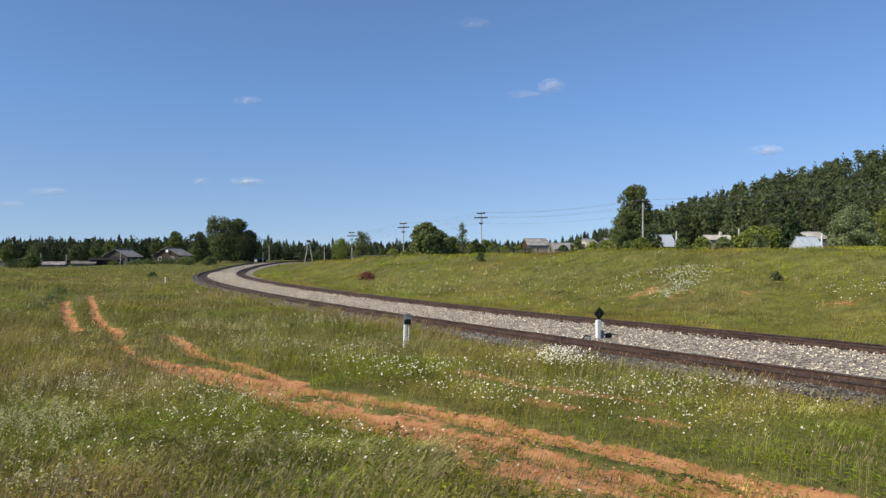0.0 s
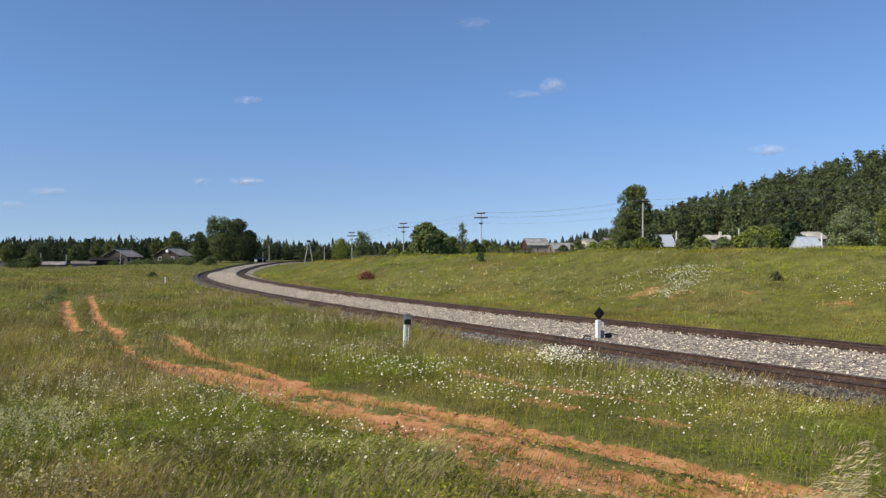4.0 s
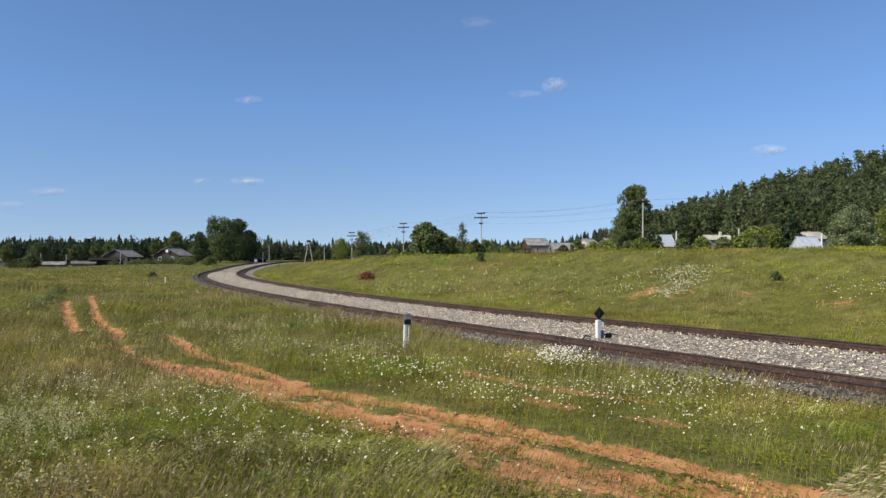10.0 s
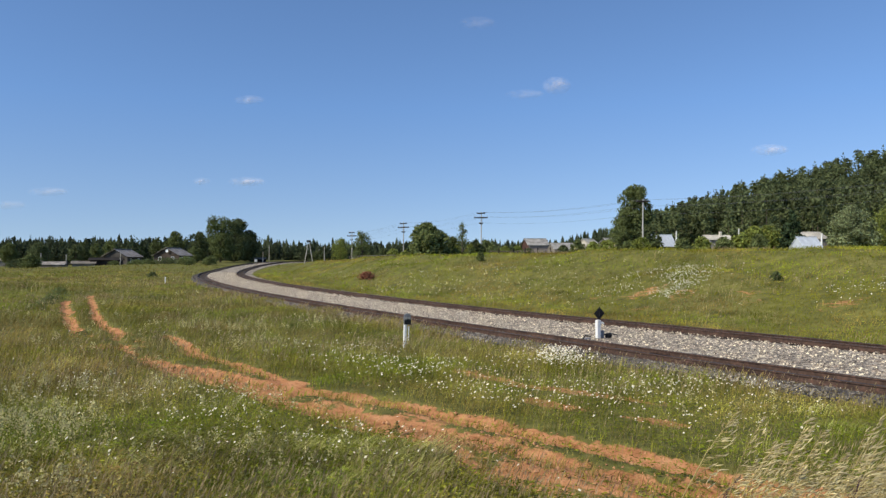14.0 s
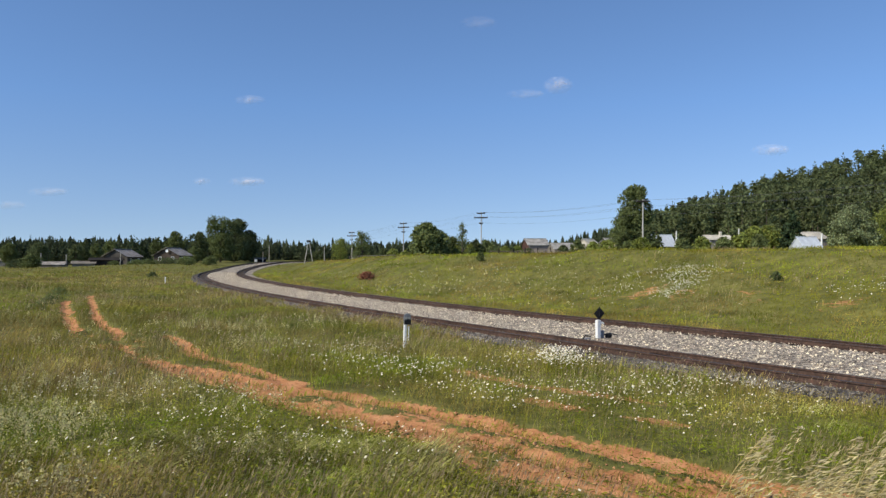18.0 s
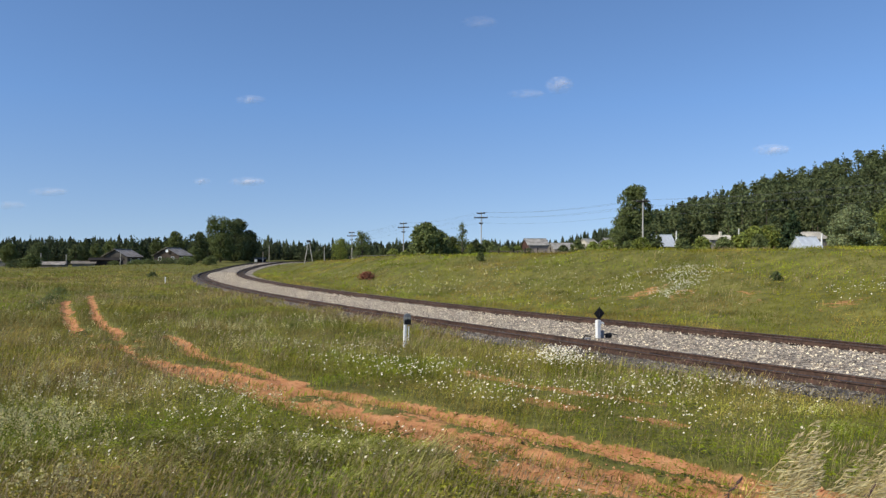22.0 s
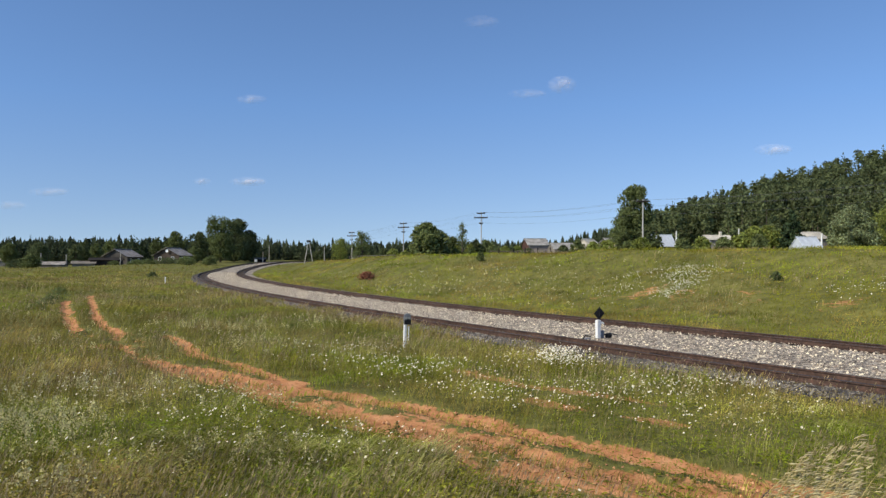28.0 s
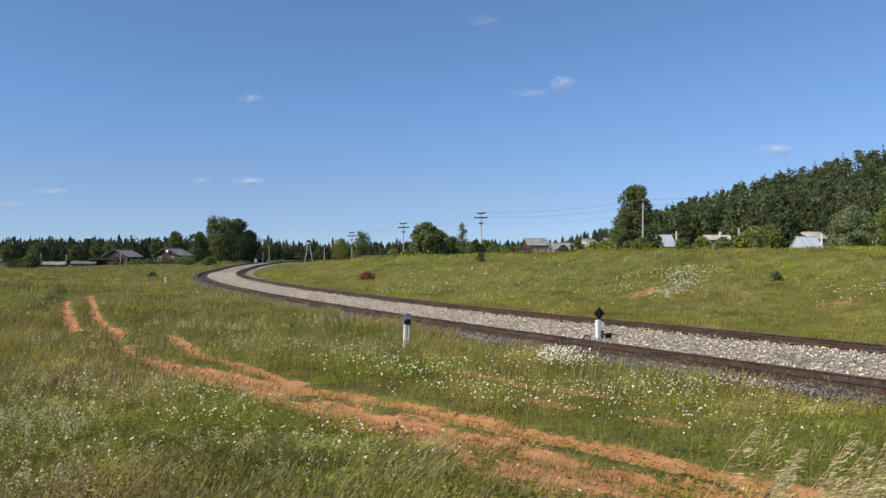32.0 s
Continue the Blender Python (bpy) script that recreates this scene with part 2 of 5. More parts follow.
def ballast_material():
    m, n, link, b = shader("ballast_bed")
    stain = n.new("ShaderNodeAttribute")
    stain.attribute_name = "stain"
    v = n.new("ShaderNodeTexVoronoi")
    v.inputs["Scale"].default_value = 13
    link(n.new("ShaderNodeNewGeometry").outputs["Position"], v.inputs["Vector"])
    sep = n.new("ShaderNodeSeparateColor")
    link(v.outputs["Color"], sep.inputs[0])
    white = ramp_node(n, link, sep.outputs[0], ((0.0, (0.07, 0.058, 0.045)), (0.5, (0.3, 0.25, 0.19)), (1.0, (0.76, 0.65, 0.5))))
    dark = ramp_node(n, link, sep.outputs[0], ((0.0, (0.05, 0.043, 0.037)), (1.0, (0.16, 0.14, 0.12))))
    edge = n.new("ShaderNodeMath")
    edge.operation = "ADD"
    link(stain.outputs["Fac"], edge.inputs[0])
    link(range_node(n, link, noise_node(n, link, 2.5, 5), 0.3, 0.7, -0.25, 0.25), edge.inputs[1])
    col = mix_node(n, link, range_node(n, link, edge.outputs[0], 0.35, 0.65, 0, 1), white, dark)
    link(mix_node(n, link, 1.0, col, ramp_node(n, link, noise_node(n, link, 0.4, 4), ((0.3, (0.8, 0.78, 0.76)), (0.7, (1, 1, 1)))), "MULTIPLY"), b.inputs["Base Color"])
    b.inputs["Roughness"].default_value = 0.95
    bp = n.new("ShaderNodeBump")
    bp.inputs["Strength"].default_value, bp.inputs["Distance"].default_value = 0.9, 0.05
    link(v.outputs["Distance"], bp.inputs["Height"])
    link(bp.outputs[0], b.inputs["Normal"])
    return m


def cloud_material(density):
    m, n, link, b = shader("thin_cloud")
    tc = n.new("ShaderNodeTexCoord")
    att = n.new("ShaderNodeAttribute")
    att.attribute_name = "thick"
    f = noise_node(n, link, 0.022, 7, 0.6, tc.outputs["Object"])
    k = n.new("ShaderNodeMath")
    k.operation = "MULTIPLY"
    link(att.outputs["Fac"], k.inputs[0])
    link(range_node(n, link, f, 0.36, 0.66, 0, density), k.inputs[1])
    dif = n.new("ShaderNodeBsdfDiffuse")
    dif.inputs[0].default_value = (0.95, 0.885, 0.9, 1)
    clear = n.new("ShaderNodeBsdfTransparent")
    mx = n.new("ShaderNodeMixShader")
    link(k.outputs[0], mx.inputs[0])
    link(clear.outputs[0], mx.inputs[1])
    link(dif.outputs[0], mx.inputs[2])
    link(mx.outputs[0], n["Material Output"].inputs[0])
    return m


M_GROUND, M_BALLAST = ground_material(), ballast_material()


# ---- geometry helpers ----
class Geo:
    """Collects vertices and faces (triangles or quads), with a material slot per batch."""

    def __init__(self):
        self.v, self.f, self.n = [], [], 0

    def add(self, verts, faces, slot=0):
        verts = np.asarray(verts, dtype=np.float64).reshape(-1, 3)
        self.v.append(verts)
        self.f.append((np.asarray(faces, dtype=np.int64) + self.n, slot))
        self.n += len(verts)
        return self

    def bm(self, b, m=None, slot=0):
        b.verts.index_update()
        vs = [(m @ v.co if m else v.co)[:] for v in b.verts]
        for k in (3, 4):
            fs = [[v.index for v in f.verts] for f in b.faces if len(f.verts) == k]
            if fs:
                self.f.append((np.asarray(fs, dtype=np.int64) + self.n, slot))
        self.v.append(np.asarray(vs))
        self.n += len(vs)
        return self

    def mesh(self, name, mats, smooth=False):
        me = bpy.data.meshes.new(name)
        vs = np.concatenate(self.v)
        me.vertices.add(len(vs))
        me.vertices.foreach_set("co", vs.astype(np.float32).ravel())
        loops = np.concatenate([f.ravel() for f, _ in self.f])
        sizes = np.concatenate([np.full(len(f), f.shape[1]) for f, _ in self.f])
        slots = np.concatenate([np.full(len(f), s) for f, s in self.f])
        me.loops.add(len(loops))
        me.loops.foreach_set("vertex_index", loops.astype(np.int32))
        me.polygons.add(len(sizes))
        me.polygons.foreach_set("loop_start", np.concatenate([[0], np.cumsum(sizes)[:-1]]).astype(np.int32))
        me.polygons.foreach_set("material_index", slots.astype(np.int32))
        me.polygons.foreach_set("use_smooth", np.full(len(sizes), smooth))
        for m in (mats if isinstance(mats, (list, tuple)) else [mats]):
            me.materials.append(m)
        me.update(calc_edges=True)
        me.validate()
        return me


def part(name, geo, material, parent=None, label="", smooth=False):
    me = geo if isinstance(geo, bpy.types.Mesh) else geo.mesh(name, material, smooth)
    ob = new(name, me)
    if parent is not None:
        ob.parent = parent
    if label:
        tagged(ob, label)
    return ob


def thing(name, m, label, category, group="", kind=""):
    ob = new(name)
    ob.empty_display_size = 0.2
    ob.matrix_world = m
    return tagged(ob, label, category, group, kind)


def slab(sx, sy, sz, bevel=0.01):
    """A block with chamfered edges about the origin."""
    b = bmesh.new()
    x, y, z = sx / 2, sy / 2, sz / 2
    c = min(bevel, x * 0.8, y * 0.8, z * 0.8)
    for i in (-1, 1):
        for j in (-1, 1):
            for k in (-1, 1):
                for d in ((0, c, c), (c, 0, c), (c, c, 0)):
                    b.verts.new((i * (x - d[0]), j * (y - d[1]), k * (z - d[2])))
    bmesh.ops.convex_hull(b, input=b.verts)
    return b


def tube(geo, pts, radii, seg=7, slot=0, cap=True):
    pts = [Vector(p) for p in pts]
    rings = []
    for i, p in enumerate(pts):
        d = (pts[min(i + 1, len(pts) - 1)] - pts[max(i - 1, 0)]).normalized()
        a = d.cross(Vector((0.31, 0.87, 0.38)) if abs(d.y) < 0.8 else Vector((1, 0, 0))).normalized()
        c = d.cross(a)
        rings += [(p + (a * math.cos(6.28318 * k / seg) + c * math.sin(6.28318 * k / seg)) * radii[i])[:] for k in range(seg)]
    fs = [[i * seg + k, i * seg + (k + 1) % seg, (i + 1) * seg + (k + 1) % seg, (i + 1) * seg + k] for i in range(len(pts) - 1) for k in range(seg)]
    geo.add(rings, fs, slot)
    if cap:
        for p, base in ((pts[0], 0), (pts[-1], (len(pts) - 1) * seg)):
            vs = [p[:]] + [rings[base + k] for k in range(seg)]
            geo.add(vs, [[0, 1 + k, 1 + (k + 1) % seg] for k in range(seg)], slot)
    return geo


# ---- the plan: two parallel tracks, straight at first and then bending right ----
TH, P0, S0, RAD, GAP = 0.59, 17.58, 2.85, 431.8, 6.44
GAUGE = 0.69
US, UN = (-math.sin(TH), math.cos(TH)), (math.cos(TH), math.sin(TH))


def along(x, y):
    """Distance along the line and offset from the first track's middle."""
    s, p = x * US[0] + y * US[1], x * UN[0] + y * UN[1]
    ds, dp = s - S0, P0 + RAD - p
    a = np.arctan2(np.maximum(ds, 0), dp)
    return np.where(ds < 0, s, S0 + RAD * a), np.where(ds < 0, p - P0, RAD - np.hypot(ds, dp))


def spot(s, q):
    """The place at a distance along the line and an offset from it, and the line's heading there."""
    q = q + 0.77 * (1 - smooth(14, 34, s)) * smooth(1.5, 5.0, q)       # the second track stands a little farther off here
    a = np.maximum(s - S0, 0) / RAD
    ss = np.minimum(s, S0) + (RAD - q) * np.sin(a)
    pp = P0 + RAD - (RAD - q) * np.cos(a)
    return pp * UN[0] + ss * US[0], pp * UN[1] + ss * US[1], TH - a


def wave(x, y, k, seed):
    r = np.random.RandomState(seed)
    out = 0
    for i in range(5):
        a, ph, f = r.rand() * 6.28, r.rand() * 6.28, k * (0.6 + 1.1 * r.rand())
        out = out + np.sin(f * (x * np.cos(a) + y * np.sin(a)) + ph)
    return out / 5


def smooth(a, b, v):
    t = np.clip((v - a) / (b - a), 0, 1)
    return t * t * (3 - 2 * t)


RUTS = (  # wheel ruts of the field track: (places, half width, depth, how worn)
    (((-24.7, 48.4), (-20.6, 40.2), (-17.0, 33.4), (-14.3, 28.5), (-12.6, 25.8)), 0.24, 0.12, 1.1),
    (((-26.2, 54.7), (-20.4, 43.0), (-15.9, 33.8), (-13.8, 29.9), (-12.5, 27.9), (-11.4, 26.6)), 0.2, 0.12, 1.1),
    (((-12.0, 26.9), (-10.6, 24.3), (-9.7, 22.5), (-7.75, 19.7)), 0.24, 0.09, 0.6),
    (((-10.6, 25.6), (-10.2, 24.6)), 0.13, 0.05, 0.8),
    (((-9.95, 26.8), (-8.9, 24.9), (-7.7, 22.5), (-7.1, 21.4), (-6.5, 20.7), (-5.9, 20.2), (-5.45, 19.6)), 0.21, 0.13, 1.35),
    (((-5.45, 19.6), (-4.9, 18.7), (-4.1, 17.55), (-3.3, 16.4)), 0.22, 0.08, 1.25),
    (((-7.75, 19.7), (-6.95, 18.75), (-6.2, 17.9), (-5.35, 16.9), (-4.45, 16.0), (-3.65, 15.2), (-2.6, 13.9), (-1.6, 12.7), (-0.75, 11.8), (0.0, 11.0), (0.75, 10.0), (1.5, 9.05), (3.6, 6.6)), 0.34, 0.10, 1.1),
    (((-6.3, 18.6), (-5.1, 17.5), (-4.4, 16.85), (-3.5, 16.0), (-2.6, 15.3), (-1.6, 14.7), (-0.6, 14.0), (0.15, 13.2), (1.1, 12.25), (1.9, 11.5), (2.65, 10.9), (3.3, 10.3), (3.9, 9.8), (4.4, 9.4), (7.0, 7.2)), 0.27, 0.12, 1.25),
    (((-1.9, 13.6), (-1.4, 13.0), (-0.6, 12.5), (0.15, 11.8), (1.0, 11.05), (1.7, 10.45), (2.4, 9.85), (2.95, 9.3), (5.2, 7.2)), 0.25, 0.09, 1.0),
    (((0.45, 19.4), (0.95, 18.5), (1.9, 17.0), (2.8, 16.6), (3.4, 16.0), (4.5, 15.2)), 0.24, 0.03, 0.95),
    (((1.8, 15.0), (2.35, 14.15), (3.25, 13.5), (4.1, 12.9)), 0.22, 0.03, 0.85),
)
BARE = ((12.2, 44.6, 2.0, 1.1, 0.5), (13.6, 42.4, 1.3, 1.2, 0.44), (16.4, 39.6, 1.0, 1.2, 0.44), (16.1, 37.8, 1.0, 1.0, 0.42), (18.4, 34.2, 1.7, 1.0, 0.44), (9.9, 46.7, 1.6, 0.9, 0.42), (-8.6, 83.5, 1.2, 1.5, 0.4), (10.9, 41.0, 1.3, 0.9, 0.42),
        (-10.3, 22.8, 1.3, 0.9, 0.56), (-8.2, 20.3, 1.0, 0.8, 0.4), (-5.6, 17.4, 1.5, 1.0, 0.62), (-3.9, 16.0, 1.3, 1.0, 0.56), (-2.2, 14.1, 1.5, 1.0, 0.54), (-0.6, 12.6, 1.4, 0.9, 0.54), (0.6, 11.3, 1.4, 0.9, 0.52), (1.2, 9.9, 0.9, 0.8, 0.7), (2.0, 9.4, 1.4, 0.8, 0.7), (3.4, 9.2, 1.5, 0.6, 0.6), (3.0, 8.3, 1.6, 1.2, 0.62), (4.6, 8.6, 1.4, 0.6, 0.55), (4.4, 12.0, 2.0, 1.2, 0.18), (6.5, 15.5, 2.0, 1.4, 0.2))


def rut_field(x, y):
    """How bare the soil is, and how deep the ruts lie."""
    bare, deep = np.zeros_like(x), np.zeros_like(x)
    at = np.where((x > -30) & (x < 9) & (y > 4) & (y < 58))[0]
    u, v = x[at], y[at]
    wu = u + 0.1 * wave(u, v, 2.2, 3) + 0.05 * wave(u, v, 6.5, 4)
    ragged = 1 + 0.3 * wave(u, v, 1.1, 9) + 0.35 * wave(u, v, 3.7, 10)
    patchy = 0.96 + 0.6 * wave(u, v, 1.5, 12) + 0.6 * wave(u, v, 4.0, 13)
    b0, d0 = np.zeros_like(u), np.zeros_like(u)
    for pts, half, depth, worn in RUTS:
        near = np.full_like(u, 1e9)
        for (ax, ay), (bx, by) in zip(pts, pts[1:]):
            lx, ly = bx - ax, by - ay
            t = np.clip(((wu - ax) * lx + (v - ay) * ly) / (lx * lx + ly * ly), 0, 1)
            near = np.minimum(near, np.hypot(wu - ax - t * lx, v - ay - t * ly))
        w = half * ragged
        b0 = np.maximum(b0, worn * (1 - smooth(w * 0.6, w * 1.8, near)) * np.clip(patchy, 0.12 if worn < 1.2 else 0.75, 1))
        d0 = np.maximum(d0, depth * (1 - smooth(w * 0.4, w * 1.5, near)))
    bare[at] = b0
    deep[at] = d0
    for bx, by, rx, ry, k in BARE:
        bare = np.maximum(bare, k * np.exp(-(((x - bx) / rx) ** 2 + ((y - by) / ry) ** 2) ** 1.5))
    return bare, deep


def cant(dq):
    """How much a rail is raised on the outer side of the bend."""
    return 0.066 * (0.5 - dq / (2 * GAUGE))


def lift(s):
    """The line climbs a little where it runs out of sight."""
    return 1.6 * smooth(150, 270, s)


def crest(s):
    return np.interp(s, [-60, 60, 95, 150, 230, 300], [3.3, 3.3, 3.05, 2.5, 1.0, 0.2])


def height(x, y, ruts=True):
    x, y = np.asarray(x, float), np.asarray(y, float)
    s, q = along(x, y)
    d = np.hypot(x, y)
    z = np.interp(q, [-90, -60, -18, -3.0, -1.7, -1.2, GAP + 2.5, GAP + 3.6], [0.0, 0.1, 0.3, -0.24, -0.24, -0.34, -0.34, -0.27])
    z = z + lift(s) * (1 - smooth(20, 60, -q))
    bank = smooth(10.0, 30.0, q)
    z = z + (crest(s) + 0.27) * bank
    z = z + 0.05 * wave(x, y, 0.9, 1) * smooth(3.0, 6.0, np.abs(q - 3.2)) + (0.16 * wave(x, y, 0.22, 2) * smooth(3.5, 12.0, -q))
    z = z + (0.14 * wave(x, y, 0.5, 5) + 0.42 * wave(x, y, 0.27, 6) * (1 - smooth(26, 33, q))) * smooth(12, 18, q)
    z = z + 0.13 * wave(s * 0.5, q * 1.6, 0.9, 7) * smooth(12, 17, q) * (1 - smooth(27, 31, q))
    slump = wave(s * 0.3 + 0.5 * q, q * 0.9, 0.75, 8)        # small slips and terraces in the bank
    z = z + 0.3 * smooth(-0.05, 0.3, slump) * smooth(13, 19, q) * (1 - smooth(27, 31, q))
    z = z + 1.25 * np.exp(-(d / 4.0) ** 2)
    z = z + np.clip((x - 64) * 0.26, 0, 60) * smooth(150, 300, y)
    z = z + 0.012 * np.clip(q - 40, 0, 120) * smooth(40, 60, x)
    far = smooth(500, 900, d)
    z = z * (1 - far) + far * 0.0
    if ruts:
        z = z - rut_field(x, y)[1]
    return z


def lay(x, y):
    return float(height(np.array([x]), np.array([y]))[0])


def build_ground():
    def lines(a, b, step, lo, hi):
        v = list(np.arange(a, b, step))
        while v[-1] < hi:
            step *= 1.13
            v.append(v[-1] + step)
        step = v[1] - v[0]
        while v[0] > lo:
            step *= 1.13
            v.insert(0, v[0] - step)
        return np.array(v)

    xs = lines(-24, 13, 0.17, -4600, 4600)
    ys = lines(6.0, 50, 0.17, -900, 4700)
    gx, gy = np.meshgrid(xs, ys)
    x, y = gx.ravel(), gy.ravel()
    bare, deep = rut_field(x, y)
    z = height(x, y, False) - deep
    a, b = 0.65 * x - 0.76 * y, 0.76 * x + 0.65 * y       # along and across the wheel tracks
    z += (0.012 * np.random.RandomState(3).randn(len(z)) + 0.03 * wave(x, y, 3.1, 21) * wave(x, y, 1.3, 22) + 0.03 * wave(a * 0.18, b, 7.0, 23)) * np.clip(bare * 1.6, 0, 1)
    nx, ny = len(xs), len(ys)
    i = np.arange(nx * ny).reshape(ny, nx)
    quads = np.stack([i[:-1, :-1], i[:-1, 1:], i[1:, 1:], i[1:, :-1]], -1).reshape(-1, 4)
    g = Geo().add(np.stack([x, y, z], 1), quads)
    ob = tagged(part("ground", g, M_GROUND, smooth=True), "rough summer meadow with bare orange clay ruts and a grassy cutting bank", "ground", kind="structure")
    at = ob.data.attributes.new("soil", "FLOAT", "POINT")
    at.data.foreach_set("value", bare.astype(np.float32))


build_ground()


# ---- railway ----
def build_ballast():
    s = np.concatenate([np.arange(-45, 60, 0.5), np.arange(60, 330, 2.0)])
    q = np.linspace(-2.1, GAP + 2.7, 48)
    gs, gq = np.meshgrid(s, q)
    x, y, _ = spot(gs.ravel(), gq.ravel())
    qq = gq.ravel()
    edge = smooth(-2.1, -1.3, qq) * (1 - smooth(GAP + 1.75, GAP + 2.7, qq))
    z = -0.42 + 0.235 * edge + 0.03 * wave(x, y, 1.6, 31) + lift(gs.ravel())
    z += 0.085 * (1 - smooth(-1.0, 0.2, qq)) * edge
    z += 0.08 * smooth(0.8, 1.0, qq) * (1 - smooth(GAP - 1.0, GAP - 0.8, qq))
    stain = np.maximum(1 - smooth(0.66, 0.95, np.abs(qq)), 1 - smooth(0.66, 0.95, np.abs(qq - GAP)))
    stain = np.maximum(stain, 0.85 * (1 - smooth(-0.9, -0.6, qq)))
    n, k = len(s), len(q)
    i = np.arange(n * k).reshape(k, n)
    g = Geo().add(np.stack([x, y, z], 1), np.stack([i[:-1, :-1], i[:-1, 1:], i[1:, 1:], i[1:, :-1]], -1).reshape(-1, 4))
    ob = tagged(part("ballast_bed", g, M_BALLAST, smooth=True), "pale crushed stone bed between and beneath two tracks", "ballast", kind="structure")
    at = ob.data.attributes.new("stain", "FLOAT", "POINT")
    at.data.foreach_set("value", stain.astype(np.float32))


def stones(name, count, s0, s1, q0, q1, lo, hi, material, label, seed, power=1.0, z0=-0.21):
    r = np.random.RandomState(seed)
    s = s0 + (s1 - s0) * r.rand(count) ** power
    q = q0 + (q1 - q0) * r.rand(count)
    x, y, _ = spot(s, q)
    size = lo + (hi - lo) * r.rand(count) ** 1.5
    base = np.array([(1, 0, -0.2), (0, 1, -0.2), (-1, 0, -0.2), (0, -1, -0.2), (0, 0, 1)], float)     # the buried underside is left off
    tri = np.array([(0, 1, 4), (1, 2, 4), (2, 3, 4), (3, 0, 4)])
    v = base[None] * (0.6 + 0.7 * r.rand(count, 5, 1)) + 0.3 * (r.rand(count, 5, 3) - 0.5)
    a = r.rand(count) * 6.283
    ca, sa = np.cos(a)[:, None], np.sin(a)[:, None]
    tilt = (r.rand(count, 1) - 0.5) * 2.0
    vx = v[..., 0] * ca - v[..., 1] * sa
    vy = v[..., 0] * sa + v[..., 1] * ca
    vz = v[..., 2] * 0.7 + vx * tilt
    out = np.stack([x[:, None] + vx * size[:, None], y[:, None] + vy * size[:, None],
                    z0 + size[:, None] * (0.25 * r.rand(count, 1)) + 0.03 * wave(x, y, 1.6, 31)[:, None] + vz * size[:, None]], -1)
    fs = (tri[None] + 5 * np.arange(count)[:, None, None]).reshape(-1, 3)
    return tagged(part(name, Geo().add(out.reshape(-1, 3), fs), material), label, "stones", kind="stuff")


RAIL_SHAPE = ((-0.075, -0.18), (-0.075, -0.166), (-0.012, -0.15), (-0.009, -0.05), (-0.036, -0.038), (-0.036, -0.006), (-0.028, 0.0),
              (0.028, 0.0), (0.036, -0.006), (0.036, -0.038), (0.009, -0.05), (0.012, -0.15), (0.075, -0.166), (0.075, -0.18))


def rail(track, q, s0, s1, up):
    s = np.concatenate([np.arange(s0, 80, 1.0), np.arange(80, s1, 2.0)])
    g, rings = Geo(), []
    for a in s:
        for dq, dz in RAIL_SHAPE:
            x, y, _ = spot(np.float64(a), np.float64(q + dq))
            rings.append((float(x), float(y), dz + up + float(lift(a))))
    k = len(RAIL_SHAPE)
    i = np.arange(len(s) * k).reshape(len(s), k)
    j = np.roll(i, -1, 1)
    quads = np.stack([i[:-1], j[:-1], j[1:], i[1:]], -1)
    head = np.isin(np.arange(k), (5, 6, 7))
    g.add(rings, quads[:, ~head].reshape(-1, 4))
    g.add(np.zeros((0, 3)), quads[:, head].reshape(-1, 4) - g.n, 1)
    return part("rail", g, [M_RAIL, M_RAILHEAD], track)


def railway_track(q0, label):
    track = thing("railway_track", Matrix(), label, "railway track", "tracks of the line")
    for side in (-GAUGE, GAUGE):
        rail(track, q0 + side, -40, 330, cant(side))
    me = Geo().bm(slab(2.7, 0.25, 0.17, 0.015)).mesh("sleeper", M_SLEEPER)
    rest, plates, bars = Geo(), Geo(), Geo()
    r = random.Random(int(q0 * 10) + 5)
    blk, plate = slab(2.7, 0.25, 0.17, 0.015), slab(0.34, 0.16, 0.02, 0.004)
    spike = slab(0.03, 0.03, 0.05, 0.005)
    for k in range(-70, 560):
        s = k * 0.55
        x, y, a = spot(np.float64(s), np.float64(q0))
        m = pose(float(x), float(y), -0.275 + cant(0) + float(lift(s)) + r.uniform(-0.008, 0.004), 0, 2.7, math.degrees(float(a)) + r.uniform(-1, 1))
        if -20 <= k < 270:
            ob = part("sleeper", me, None, track)
            ob.matrix_local = m
        else:
            rest.bm(blk, m)
        if -20 < k < 90:
            for side in (-GAUGE, GAUGE):
                plates.bm(plate, m @ pose(side, 0, 0.092))
                plates.bm(spike, m @ pose(side - 0.1, 0.04, 0.12))
    tagged(part("sleepers", rest, M_SLEEPER, track), kind="stuff")
    tagged(part("rail_ironwork", plates, M_RAIL, track), kind="stuff")
    bar = slab(0.03, 0.8, 0.09, 0.008)
    bolt = slab(0.035, 0.035, 0.035, 0.008)
    for s in range(-12, 190, 25):
        for side in (-GAUGE, GAUGE):
            for d in (-0.03, 0.03):
                x, y, a = spot(np.float64(s + 2.4 * (side > 0)), np.float64(q0 + side + d))
                m = pose(float(x), float(y), -0.1 + cant(side) + float(lift(s)), 0, 0, math.degrees(float(a)))
                g = Geo().bm(bar, m)
                for b in (-0.3, -0.1, 0.1, 0.3):
                    g.bm(bolt, m @ pose(0.025 * (1 if d > 0 else -1), b, 0))
                part("fishplate", g, M_RAIL, track)
    return track


